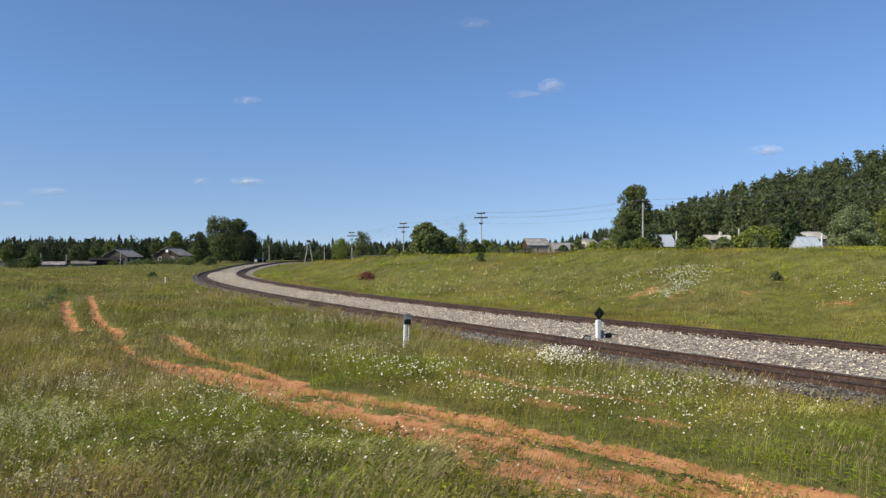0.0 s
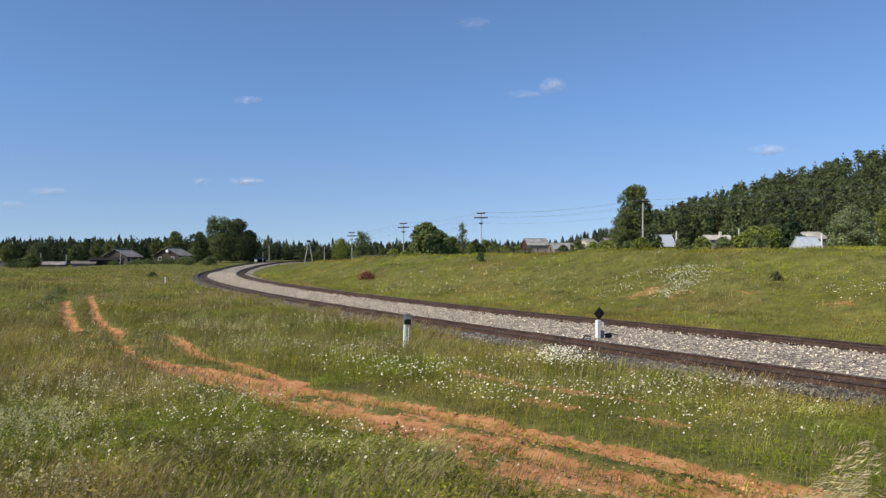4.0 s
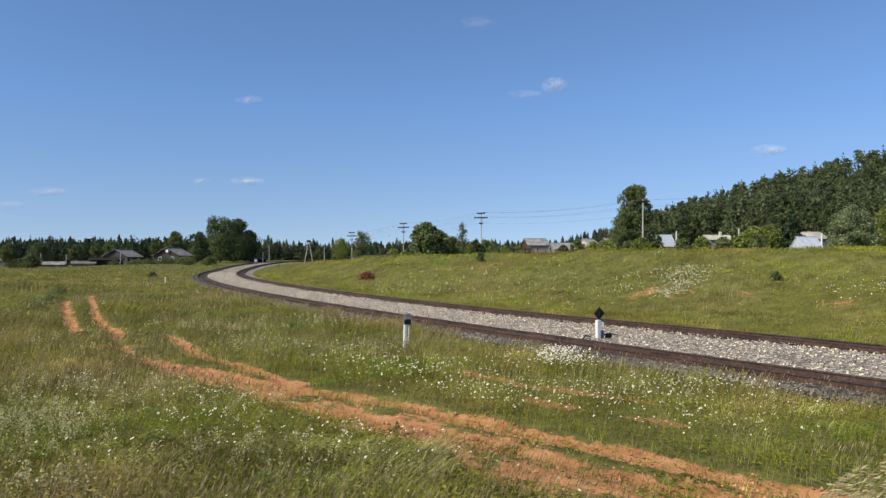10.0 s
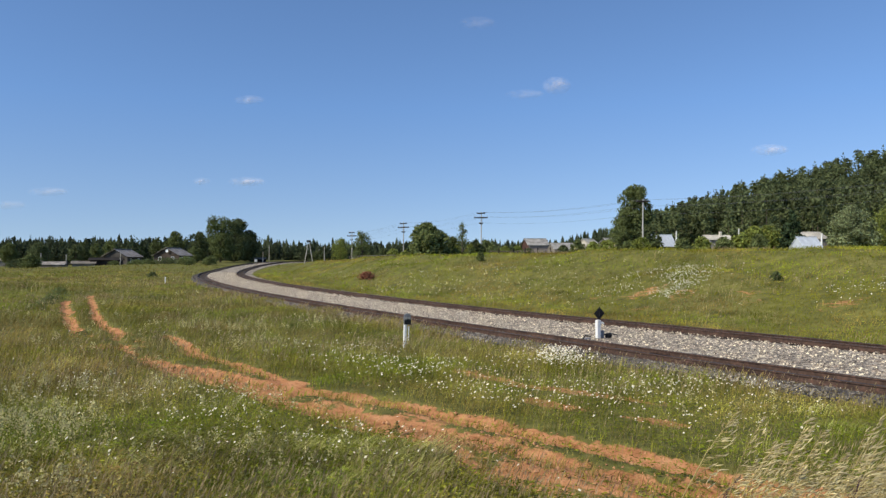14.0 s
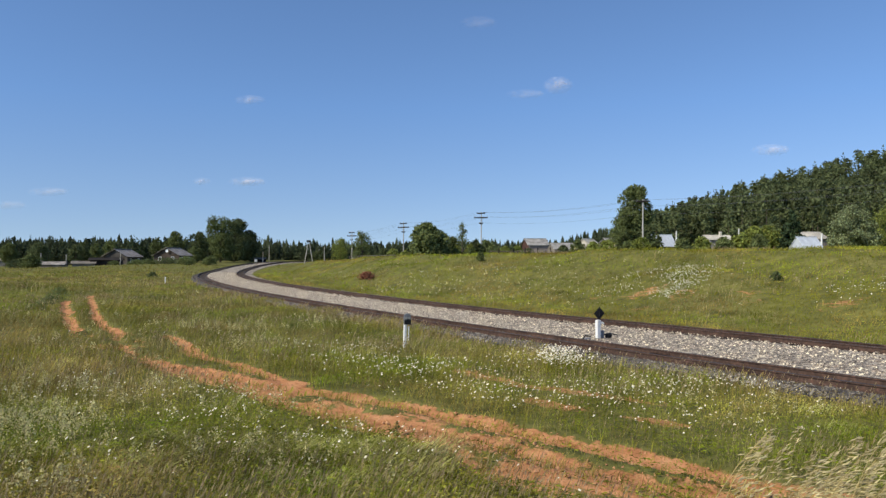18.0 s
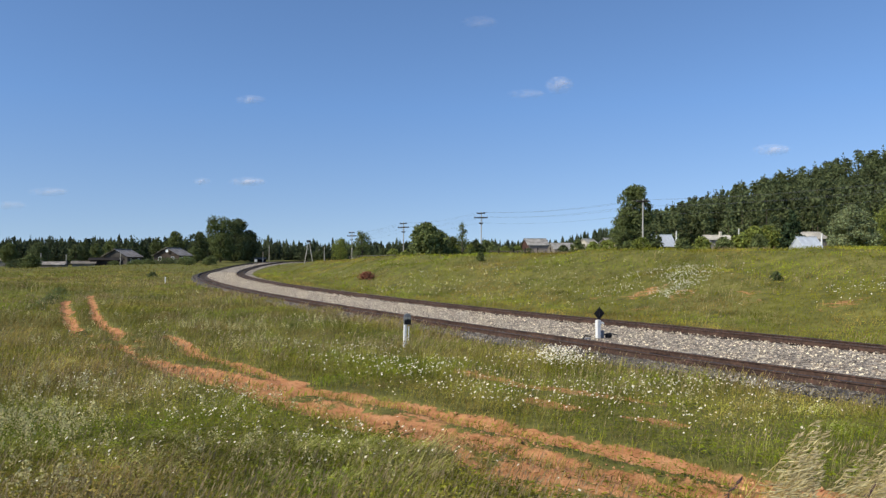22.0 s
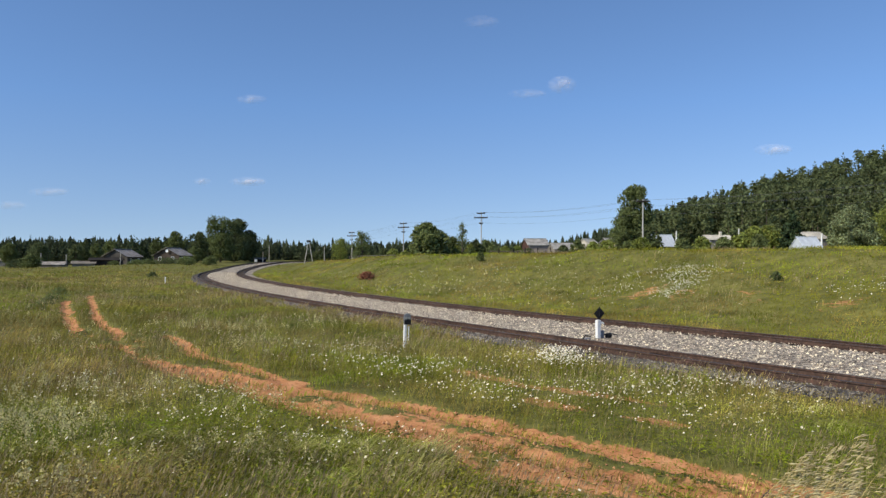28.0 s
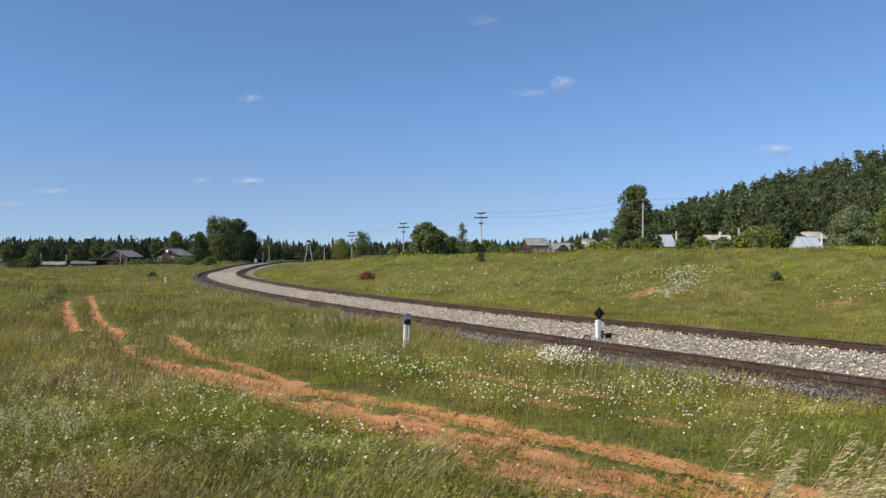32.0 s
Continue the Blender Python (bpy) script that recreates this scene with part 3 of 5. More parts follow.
build_ballast()
railway_track(0.0, "rusty rails on dark wooden sleepers, weeds at its edge")
railway_track(GAP, "rusty rails on wooden sleepers below the grassy bank")
stones("ballast_stones", 53000, -25, 175, 0.78, GAP - 0.76, 0.022, 0.064, M_STONE, "pale grey crushed stones between the tracks", 11, 1.6, -0.115)
stones("track_stones", 6500, -25, 80, -0.62, 0.62, 0.03, 0.06, M_DARKSTONE, "dark oily stones between the rails", 12, 1.2, -0.16)
stones("far_track_stones", 5000, -25, 80, GAP - 0.62, GAP + 0.62, 0.03, 0.06, M_DARKSTONE, "dark oily stones between the far rails", 13, 1.2, -0.2)
stones("shoulder_stones", 9000, -25, 80, -2.0, -0.76, 0.025, 0.06, M_GREYSTONE, "grey stones on the ballast shoulder", 14, 1.2, -0.115)
stones("bank_side_stones", 3500, -25, 80, GAP + 0.8, GAP + 2.5, 0.03, 0.07, M_GREYSTONE, "grey stones at the foot of the bank", 15, 1.2, -0.22)


# ---- grass and flowers ----
sway_things = []        # grass that the wind stirs: (thing, reach in metres, phase)


def blades(r, x, y, z, high, wide, lean, slot=0, geo=None):
    """Bent tapering blades."""
    n = len(x)
    a = r.rand(n) * 6.283
    b = np.where(r.rand(n) < (0.5 if np.mean(lean) < 0.9 else 0.7), 0.3 + 0.9 * (r.rand(n) - 0.5), r.rand(n) * 6.283)     # most lean downwind
    lx, ly = np.cos(b) * lean * high, np.sin(b) * lean * high
    wx, wy = np.cos(a) * wide / 2, np.sin(a) * wide / 2
    v = np.empty((n, 5, 3))
    v[:, 0] = np.stack([x - wx, y - wy, z - 0.03], 1)
    v[:, 1] = np.stack([x + wx, y + wy, z - 0.03], 1)
    v[:, 2] = np.stack([x + lx * 0.35 + wx * 0.8, y + ly * 0.35 + wy * 0.8, z + high * 0.6], 1)
    v[:, 3] = np.stack([x + lx * 0.35 - wx * 0.8, y + ly * 0.35 - wy * 0.8, z + high * 0.6], 1)
    v[:, 4] = np.stack([x + lx, y + ly, z + high], 1)
    t = np.array([(0, 1, 2), (0, 2, 3), (3, 2, 4)])
    (geo or Geo()).add(v.reshape(-1, 3), (t[None] + 5 * np.arange(n)[:, None, None]).reshape(-1, 3), slot)


def sow(r, n, lo, hi, spread=0.72):
    """Places thinning out with distance, where grass may grow."""
    d = np.exp(np.log(lo) + r.rand(n) * np.log(hi / lo))
    a = (r.rand(n) * 2 - 1) * spread
    x, y = d * np.sin(a), d * np.cos(a)
    s, q = along(x, y)
    bare, _ = rut_field(x, y)
    edge = smooth(1.1, 2.6, -q) ** 1.5 + smooth(GAP + 1.7, GAP + 2.8, q)
    keep = (r.rand(n) < edge + 0.16 * (np.abs(q + 2.0) < 0.95) + 0.04 * (np.abs(q - GAP - 1.7) < 0.7)) & (r.rand(n) > bare * 1.3 - 0.05)
    return x[keep], y[keep], d[keep], q[keep], bare[keep]


def swaths(x, y, d):
    """Splits places near the camera into patches that sway on their own."""
    i = (np.floor((np.arctan2(x, y) + 0.72) / 0.206).astype(int) + 7 * (d > 8.5) + 7 * (d > 14))
    return [(k, np.where(i == k)[0]) for k in range(21) if np.any(i == k)]


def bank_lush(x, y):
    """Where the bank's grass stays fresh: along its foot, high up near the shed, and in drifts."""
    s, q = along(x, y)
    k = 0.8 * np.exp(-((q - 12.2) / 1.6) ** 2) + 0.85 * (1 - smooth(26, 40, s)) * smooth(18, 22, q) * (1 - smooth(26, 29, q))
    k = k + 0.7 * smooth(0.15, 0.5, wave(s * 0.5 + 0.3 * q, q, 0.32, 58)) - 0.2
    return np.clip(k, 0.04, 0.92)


def meadow():
    r = np.random.RandomState(4)
    x, y, d, q, bare = sow(r, 300000, 4.6, 225)
    keep = (r.rand(len(x)) < np.where(d < 16, 0.5, 1.0))
    x, y, d, q, bare = x[keep], y[keep], d[keep], q[keep], bare[keep]
    z = height(x, y)
    tall = 0.25 + 0.10 * wave(x, y, 0.8, 41) + 0.09 * wave(x, y, 0.2, 42) + 0.11 * wave(x, y, 3.4, 47) * (d < 40)
    tall = tall * (1 - 0.6 * smooth(-0.5, 3, x) * (q < 0))
    tuss = wave(x, y, 2.4, 53) + 0.6 * wave(x, y, 5.3, 54) * (d < 30) + 0.7 * wave(x, y, 0.9, 55)
    tall = tall * (0.62 + 0.85 * smooth(-0.35, 0.75, tuss))
    tall = np.where(q > GAP, 0.10 + tall * 0.25, tall) * (0.45 + 0.9 * r.rand(len(x))) * (1 - 0.65 * np.clip(bare * 1.3, 0, 1))
    tall = tall + 0.22 * np.exp(-((q - 30) / 2.2) ** 2) * r.rand(len(x)) ** 2 + 0.16 * smooth(0.1, 0.5, wave(x, y, 0.45, 57)) * (q > GAP + 3) * r.rand(len(x))
    wide = np.maximum(0.0042, 0.00052 * d) * (0.7 + 0.7 * r.rand(len(x)))
    lush = wave(x, y, 0.45, 43) + 0.5 * wave(x, y, 1.7, 44) + 0.5 * (r.rand(len(x)) - 0.5) > 0.18
    sl, _ = along(x, y)
    verge = 0.45 * smooth(75, 100, sl) * (1 - smooth(150, 175, sl)) * smooth(1.6, 3.0, -q) * (1 - smooth(7, 12, -q))       # straw-coloured verge on the outside of the bend
    dry = r.rand(len(x)) < verge + np.where(x < -1, 0.55, 1.0) * (0.1 + 0.25 * smooth(0.1, 0.5, wave(x, y, 0.35, 45))) * np.where(q > GAP, 0.06, np.where(d > 25, 0.22, 1 + 0.9 * smooth(-1, 2, x)))
    far = q > GAP
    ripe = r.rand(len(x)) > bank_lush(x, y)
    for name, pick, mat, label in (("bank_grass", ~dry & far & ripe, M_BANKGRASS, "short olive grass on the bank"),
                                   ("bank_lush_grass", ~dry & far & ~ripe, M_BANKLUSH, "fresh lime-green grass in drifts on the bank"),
                                   ("meadow_grass", ~lush & ~dry & ~far & (d < 24), M_GRASS, "long yellow-green meadow grass bent by wind"),
                                   ("wide_meadow_grass", ~dry & ~far & (d >= 24), M_MIDGRASS, "olive-green meadow grass away from the clay track"),
                                   ("lush_grass", lush & ~dry & ~far & (d < 24), M_GRASSLUSH, "lush bright green grass in patches"),
                                   ("dry_grass", dry, M_GRASSDRY, "dry straw-coloured grass stems")):
        k = np.where(pick)[0]
        if name in ("meadow_grass", "lush_grass"):
            for i, j in swaths(x[k], y[k], d[k]):
                g, j = Geo(), k[j]
                blades(r, x[j], y[j], z[j], tall[j], wide[j], 0.25 + 0.75 * r.rand(len(j)), 0, g)
                sway_things.append((tagged(part(name, g, mat), label, "grass", kind="stuff"), 0.014, 0.9 * i))
            continue
        g = Geo()
        blades(r, x[k], y[k], z[k], tall[k] * (1.15 if name == "dry_grass" else 1), wide[k] * (0.7 if name == "dry_grass" else 1), (0.5 + 0.7 * r.rand(len(k))) if name in ("bank_grass", "bank_lush_grass", "wide_meadow_grass") else 0.25 + 0.75 * r.rand(len(k)), 0, g)
        tagged(part(name, g, mat), label, "grass", kind="stuff")
    # grass round about and behind the mound
    r2 = np.random.RandomState(71)
    x3, y3, d3, q3, bare3 = sow(r2, 14000, 0.25, 40, 3.14)
    k3 = np.where((y3 < 0.62 * np.abs(x3)) | (d3 < 4.6))[0]
    k3 = k3[(d3[k3] > 0.25)]
    x3, y3, d3 = x3[k3], y3[k3], d3[k3]
    g3 = Geo()
    low3 = np.where((y3 > 0) & (d3 < 5), 0.16, 0.26)
    blades(r2, x3, y3, height(x3, y3), low3 * (0.5 + r2.rand(len(x3))), np.maximum(0.006, 0.0018 * d3), 0.3 + 0.6 * r2.rand(len(x3)), 0, g3)
    tagged(part("mound_grass", g3, M_GRASS), "rough grass on and around the mound", "grass", kind="stuff")
    # broader herb leaves close by
    x2, y2, d2, q2, bare2 = sow(r, 85000, 4.6, 20)
    n2 = len(x2)
    z2 = height(x2, y2)
    up2 = np.clip(0.27 + 0.1 * wave(x2, y2, 0.8, 41) + 0.1 * wave(x2, y2, 2.1, 48), 0.05, 0.6) * r.rand(n2) ** 0.55 * (1 - 0.8 * np.clip(bare2 * 1.6, 0, 1)) + 0.02
    t2 = np.stack([r.randn(n2), r.randn(n2), 0.5 * np.abs(r.randn(n2))], 1)
    t2 /= np.linalg.norm(t2, axis=1)[:, None]
    b2 = np.cross(t2, np.stack([0.4 * r.randn(n2), 0.4 * r.randn(n2), np.ones(n2)], 1))
    b2 /= np.linalg.norm(b2, axis=1)[:, None]
    s2 = ((0.012 + 0.026 * r.rand(n2) ** 2) * (1 + 0.5 * (1 - smooth(9, 14, d2))))[:, None]
    p2 = np.stack([x2, y2, z2 + up2], 1)
    droop = np.zeros((n2, 3))
    droop[:, 2] = -0.6 * s2[:, 0]
    vv2 = np.stack([p2 - t2 * s2, p2 - b2 * s2 * 0.35, p2 + t2 * s2 * 1.2 + droop, p2 + b2 * s2 * 0.35], 1)
    tone = wave(x2, y2, 0.45, 43) + 0.5 * wave(x2, y2, 1.7, 44) + 0.8 * (r.rand(n2) - 0.5) > 0.0
    for name, pick, mat, label in (("herb_leaves", tone, M_GRASSLUSH, "broad green herb leaves in the near meadow"), ("pale_herb_leaves", ~tone, M_GRASS, "yellow-green herb leaves in the near meadow")):
        k = np.where(pick)[0]
        tagged(part(name, Geo().add(vv2[k].reshape(-1, 3), np.arange(4 * len(k)).reshape(-1, 4)), mat), label, "grass", kind="stuff")
    # small leaves of herbs and clover all through the grass
    x, y, d, q, bare = sow(r, 270000, 4.6, 150)
    n = len(x)
    z = height(x, y)
    low = wave(x, y, 0.8, 41) * 0.12 + wave(x, y, 0.2, 42) * 0.1
    up = np.where(q > GAP, 0.16, 0.27 + 0.8 * low) * r.rand(n) ** 0.7 * (1 - 0.8 * np.clip(bare * 1.6, 0, 1)) + 0.02
    s = np.maximum(0.011, 0.0011 * d) * (0.5 + 0.8 * r.rand(n))
    lush = wave(x, y, 0.45, 43) + 0.5 * wave(x, y, 1.7, 44) + 0.7 * (r.rand(n) - 0.5) > 0.1
    face = np.array(sun_way) + 0.42 * r.randn(n, 3)           # leaves turn to the sun
    t = np.cross(face, r.randn(n, 3))
    t /= np.linalg.norm(t, axis=1)[:, None]
    b = np.cross(face, t)
    b /= np.linalg.norm(b, axis=1)[:, None]
    p = np.stack([x, y, z + up], 1)
    vv = np.stack([p - t * s[:, None], p - b * s[:, None] * 0.45, p + t * s[:, None], p + b * s[:, None] * 0.45], 1)
    far = q > GAP
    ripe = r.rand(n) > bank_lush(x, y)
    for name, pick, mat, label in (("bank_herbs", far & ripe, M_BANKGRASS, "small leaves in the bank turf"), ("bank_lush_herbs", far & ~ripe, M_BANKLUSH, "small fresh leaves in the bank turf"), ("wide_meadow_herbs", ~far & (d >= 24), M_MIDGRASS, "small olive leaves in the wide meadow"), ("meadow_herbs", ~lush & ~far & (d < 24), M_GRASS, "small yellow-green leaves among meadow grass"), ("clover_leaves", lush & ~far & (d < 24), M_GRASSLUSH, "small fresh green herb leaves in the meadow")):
        k = np.where(pick)[0]
        tagged(part(name, Geo().add(vv[k].reshape(-1, 3), np.arange(4 * len(k)).reshape(-1, 4)), mat), label, "grass", kind="stuff")
    # seed heads on thin stems
    x, y, d, q, bare = sow(r, 60000, 4.6, 120)
    k = (wave(x, y, 0.5, 46) + 0.6 * (r.rand(len(x)) - 0.5) > np.where(q > GAP, 0.35, 0.05)) & (bare < 0.3)
    x, y, d = x[k], y[k], d[k]
    z = height(x, y)
    hi = np.where(q[k] > GAP, 0.3, 0.36) + 0.2 * r.rand(len(x))
    g = Geo()
    blades(r, x, y, z, hi, np.maximum(0.003, 0.00035 * d), 0.22 + 0 * hi, 0, g)
    n = len(x)
    a = r.rand(n) * 3.14
    w = np.maximum(0.009, 0.0009 * d) * 0.6
    lx = 0.2 * hi
    dx, dy = np.cos(a) * w, np.sin(a) * w
    top, low = hi * 1.0, hi - (0.06 + 0.05 * r.rand(n))
    v = np.stack([np.stack([x + lx * 0.7, y, z + low], 1), np.stack([x + lx * 0.85 + dx, y + dy, z + (low + top) / 2], 1),
                  np.stack([x + lx * 1.1, y, z + top], 1), np.stack([x + lx * 0.85 - dx, y - dy, z + (low + top) / 2], 1)], 1)
    g.add(v.reshape(-1, 3), np.arange(4 * n).reshape(n, 4), 1)
    tagged(part("seeding_grass", g, [M_GRASSDRY, M_SEED]), "thin grass stems with purplish brown seed heads", "grass", kind="stuff")


TUFTS = [(-0.28, 9.75, 0.42, 0.46, 520), (-0.75, 9.3, 0.35, 0.36, 320), (5.6, 11.3, 0.4, 0.2, 160), (6.9, 13.0, 0.5, 0.2, 160), (7.6, 14.6, 0.6, 0.2, 160), (-9.5, 17.5, 0.9, 0.32, 260), (-8.0, 15.6, 0.8, 0.3, 240), (-7.0, 12.6, 0.7, 0.3, 240), (-5.6, 9.8, 0.5, 0.32, 200)]
tr = random.Random(61)
for k in range(44):     # the long grass between the mound and the clay track
    ty = tr.uniform(8.0, 10.6)
    tx = ty * tr.uniform(-0.46, -0.01) - 0.25 * (ty - 9)
    TUFTS.append((tx, ty, tr.uniform(0.25, 0.5), tr.uniform(0.26, 0.4), tr.randrange(160, 300)))


def pale_tufts():
    for i, (cx, cy, rad, high, n) in enumerate(TUFTS):
        r = np.random.RandomState(500 + i)
        a, e = r.rand(n) * 6.283, rad * np.sqrt(r.rand(n))
        x, y = cx + np.cos(a) * e, cy + np.sin(a) * e * 0.8
        g = Geo()
        blades(r, x, y, height(x, y), high * (0.5 + 0.7 * r.rand(n)) * (1.1 - 0.5 * e / rad), 0.009 + 0.006 * r.rand(n), 0.5 + 0.9 * r.rand(n), 0, g)
        sway_things.append((tagged(part("grass_tuft", g, M_GRASSPALE), "dense tuft of pale greyish-green grass bent by wind", "grass", "pale grass tufts"), 0.02, 0.5 * cx + 0.4 * cy))


def scatter(r, groups, pull=1.0, more=1.0):
    xs, ys = [], []
    for cx, cy, rx, ry, n in groups:
        n = int(n * more)
        xs.append(cx * pull + rx * r.randn(n))
        ys.append(cy * pull + ry * r.randn(n))
    x, y = np.concatenate(xs), np.concatenate(ys)
    _, q = along(x, y)
    k = ((q < -2.6) | (q > GAP + 3.0)) & (np.hypot(x, y) > 5.5) & (rut_field(x, y)[0] < np.where(q > 0, 2.0, 0.35))
    return x[k], y[k]


DAISIES = ((3.6, 22.2, 0.8, 0.8, 40), (3.2, 22.6, 0.9, 0.8, 60), (0.9, 20.8, 0.6, 0.35, 45), (5.5, 18.3, 0.7, 0.4, 45), (7.5, 18.4, 0.6, 0.3, 36), (-3.4, 24.0, 1.2, 0.8, 80),
           (-2.0, 21.3, 1.2, 0.7, 90), (-0.35, 19.3, 1.0, 0.7, 90), (0.7, 15.9, 1.0, 0.6, 70), (2.0, 15.3, 1.2, 0.7, 70), (3.8, 16.6, 0.9, 0.7, 80), (-8.1, 16.5, 0.3, 0.3, 16),
           (-6.9, 15.0, 0.7, 0.5, 30), (-4.2, 10.3, 0.35, 0.3, 12), (-4.2, 12.5, 0.5, 0.4, 24), (-2.4, 11.5, 0.5, 0.35, 26), (-1.5, 10.8, 0.7, 0.5, 22), (-0.6, 11.9, 0.6, 0.4, 14),
           (-4.4, 14.8, 0.8, 0.3, 36), (3.6, 13.0, 0.8, 0.5, 22), (5.0, 14.2, 1.0, 0.8, 24), (6.5, 16.8, 1.6, 1.0, 40), (-1.8, 16.3, 0.9, 0.5, 36), (-8.0, 20.0, 6.0, 5.0, 24),
           (0.0, 14.0, 6.0, 6.0, 60), (-6.0, 30.0, 8.0, 6.0, 60), (-5.0, 9.0, 2.5, 2.0, 40), (9.0, 20.0, 2.5, 1.0, 60))
BANK_FLOWERS = ((14.7, 44.9, 0.9, 1.1, 170), (13.6, 42.8, 0.9, 0.6, 150), (13.6, 49.0, 1.6, 1.2, 60), (11.2, 46.2, 1.3, 0.8, 50), (7.9, 58.0, 2.0, 3.0, 24), (5.3, 59.0, 2.0, 3.0, 20), (-1.3, 71.0, 2.0, 4.0, 40),
                (20.4, 35.7, 1.5, 1.2, 45), (10.0, 50.0, 6.0, 7.0, 30), (-6.6, 91.0, 2.0, 6.0, 40), (18.0, 40.0, 5.0, 4.0, 14), (-15.0, 95.0, 3.0, 9.0, 40), (-1.0, 66.0, 4.5, 5.0, 110), (9.0, 50.0, 2.5, 3.0, 50), (4.0, 58.0, 4.0, 5.0, 50))


def flower_heads(name, groups, rad, lo, hi, label, seed, centre=True, pull=1.0, more=1.0):
    r = np.random.RandomState(seed)
    x, y = scatter(r, groups, pull, more)
    n = len(x)
    z = height(x, y)
    hi_ = lo + (hi - lo) * r.rand(n)
    g = Geo()
    blades(r, x, y, z, hi_, np.maximum(0.004, 0.0003 * np.hypot(x, y)), np.full(n, 0.05), 0, g)
    rr = rad * (0.5 + 0.8 * r.rand(n))
    tx, ty = 0.22 * r.randn(n) - 0.3, 0.22 * r.randn(n) - 0.4          # heads tip towards the sun
    k = 9
    ang = np.arange(k) * 6.28318 / k
    ring = np.stack([np.cos(ang), np.sin(ang)], 1)
    wob = 0.8 + 0.35 * r.rand(n, k)
    px, py = ring[None, :, 0] * wob * rr[:, None], ring[None, :, 1] * wob * rr[:, None]
    pz = -(px * tx[:, None] + py * ty[:, None]) * -1.0
    v = np.empty((n, k + 1, 3))
    v[:, 0] = np.stack([x, y, z + hi_ + 0.15 * rr], 1)
    v[:, 1:] = np.stack([x[:, None] + px, y[:, None] + py, (z + hi_)[:, None] - pz], -1)
    t = np.array([(0, 1 + i, 1 + (i + 1) % k) for i in range(k)])
    g.add(v.reshape(-1, 3), (t[None] + (k + 1) * np.arange(n)[:, None, None]).reshape(-1, 3), 1)
    if centre:
        v2 = v.copy()
        v2[:, 1:] = v[:, :1] + (v[:, 1:] - v[:, :1]) * 0.3
        v2[..., 2] += 0.006
        g.add(v2.reshape(-1, 3), (t[None] + (k + 1) * np.arange(n)[:, None, None]).reshape(-1, 3), 2)
    return tagged(part(name, g, [M_GRASSLUSH, M_PETAL, M_YELLOW]), label, "wildflowers", kind="stuff")


CREAM = ((-6.3, 11.2, 0.5, 0.4, 34), (-6.7, 11.9, 0.4, 0.4, 20), (-9.2, 31.2, 1.2, 1.0, 30), (-6.2, 24.9, 0.7, 0.7, 20), (-6.3, 36.5, 2.0, 1.6, 24), (-4.3, 8.5, 0.25, 0.2, 9), (-2.9, 10.6, 0.6, 0.4, 12), (-7.4, 14.5, 1.2, 0.8, 40),
         (-4.5, 13.2, 1.5, 1.0, 26), (-2.4, 9.6, 0.8, 0.5, 14), (-9.0, 14.0, 1.2, 1.4, 30), (5.5, 15.4, 1.5, 1.2, 16), (-10.0, 24.0, 5.0, 5.0, 50), (2.0, 62.0, 8.0, 8.0, 40), (-3.0, 73.0, 3.0, 5.0, 20), (-16.0, 40.0, 8.0, 10.0, 20), (-5.3, 8.3, 0.8, 0.6, 16))


def cream_plumes():
    r = np.random.RandomState(8)
    x, y = scatter(r, CREAM, 0.9, 1.5)
    z = height(x, y)
    g = Geo()
    hi = 0.33 + 0.2 * r.rand(len(x))
    blades(r, x, y, z, hi, np.full(len(x), 0.006), np.full(len(x), 0.1), 0, g)
    m = 30
    n = len(x)
    t = r.rand(n, m)
    px = x[:, None] + 0.065 * (1.1 - t) * r.randn(n, m) + 0.05 * hi[:, None]
    py = y[:, None] + 0.065 * (1.1 - t) * r.randn(n, m)
    pz = (z + hi)[:, None] - 0.16 + 0.2 * t
    d = 0.013 * (0.6 + 0.8 * r.rand(n, m)) * np.maximum(1, np.hypot(x, y) / 26)[:, None]
    a = r.rand(n, m) * 3.14
    c, s = np.cos(a) * d, np.sin(a) * d
    v = np.stack([np.stack([px - c, py - s, pz], -1), np.stack([px, py, pz - d * 0.7], -1), np.stack([px + c, py + s, pz + 0.2 * d], -1), np.stack([px, py, pz + d * 0.9], -1)], 2)
    g.add(v.reshape(-1, 3), np.arange(4 * n * m).reshape(-1, 4), 1)
    tagged(part("cream_meadow_plumes", g, [M_GRASSLUSH, M_CREAM]), "fluffy cream flower plumes among the grass", "wildflowers", kind="stuff")


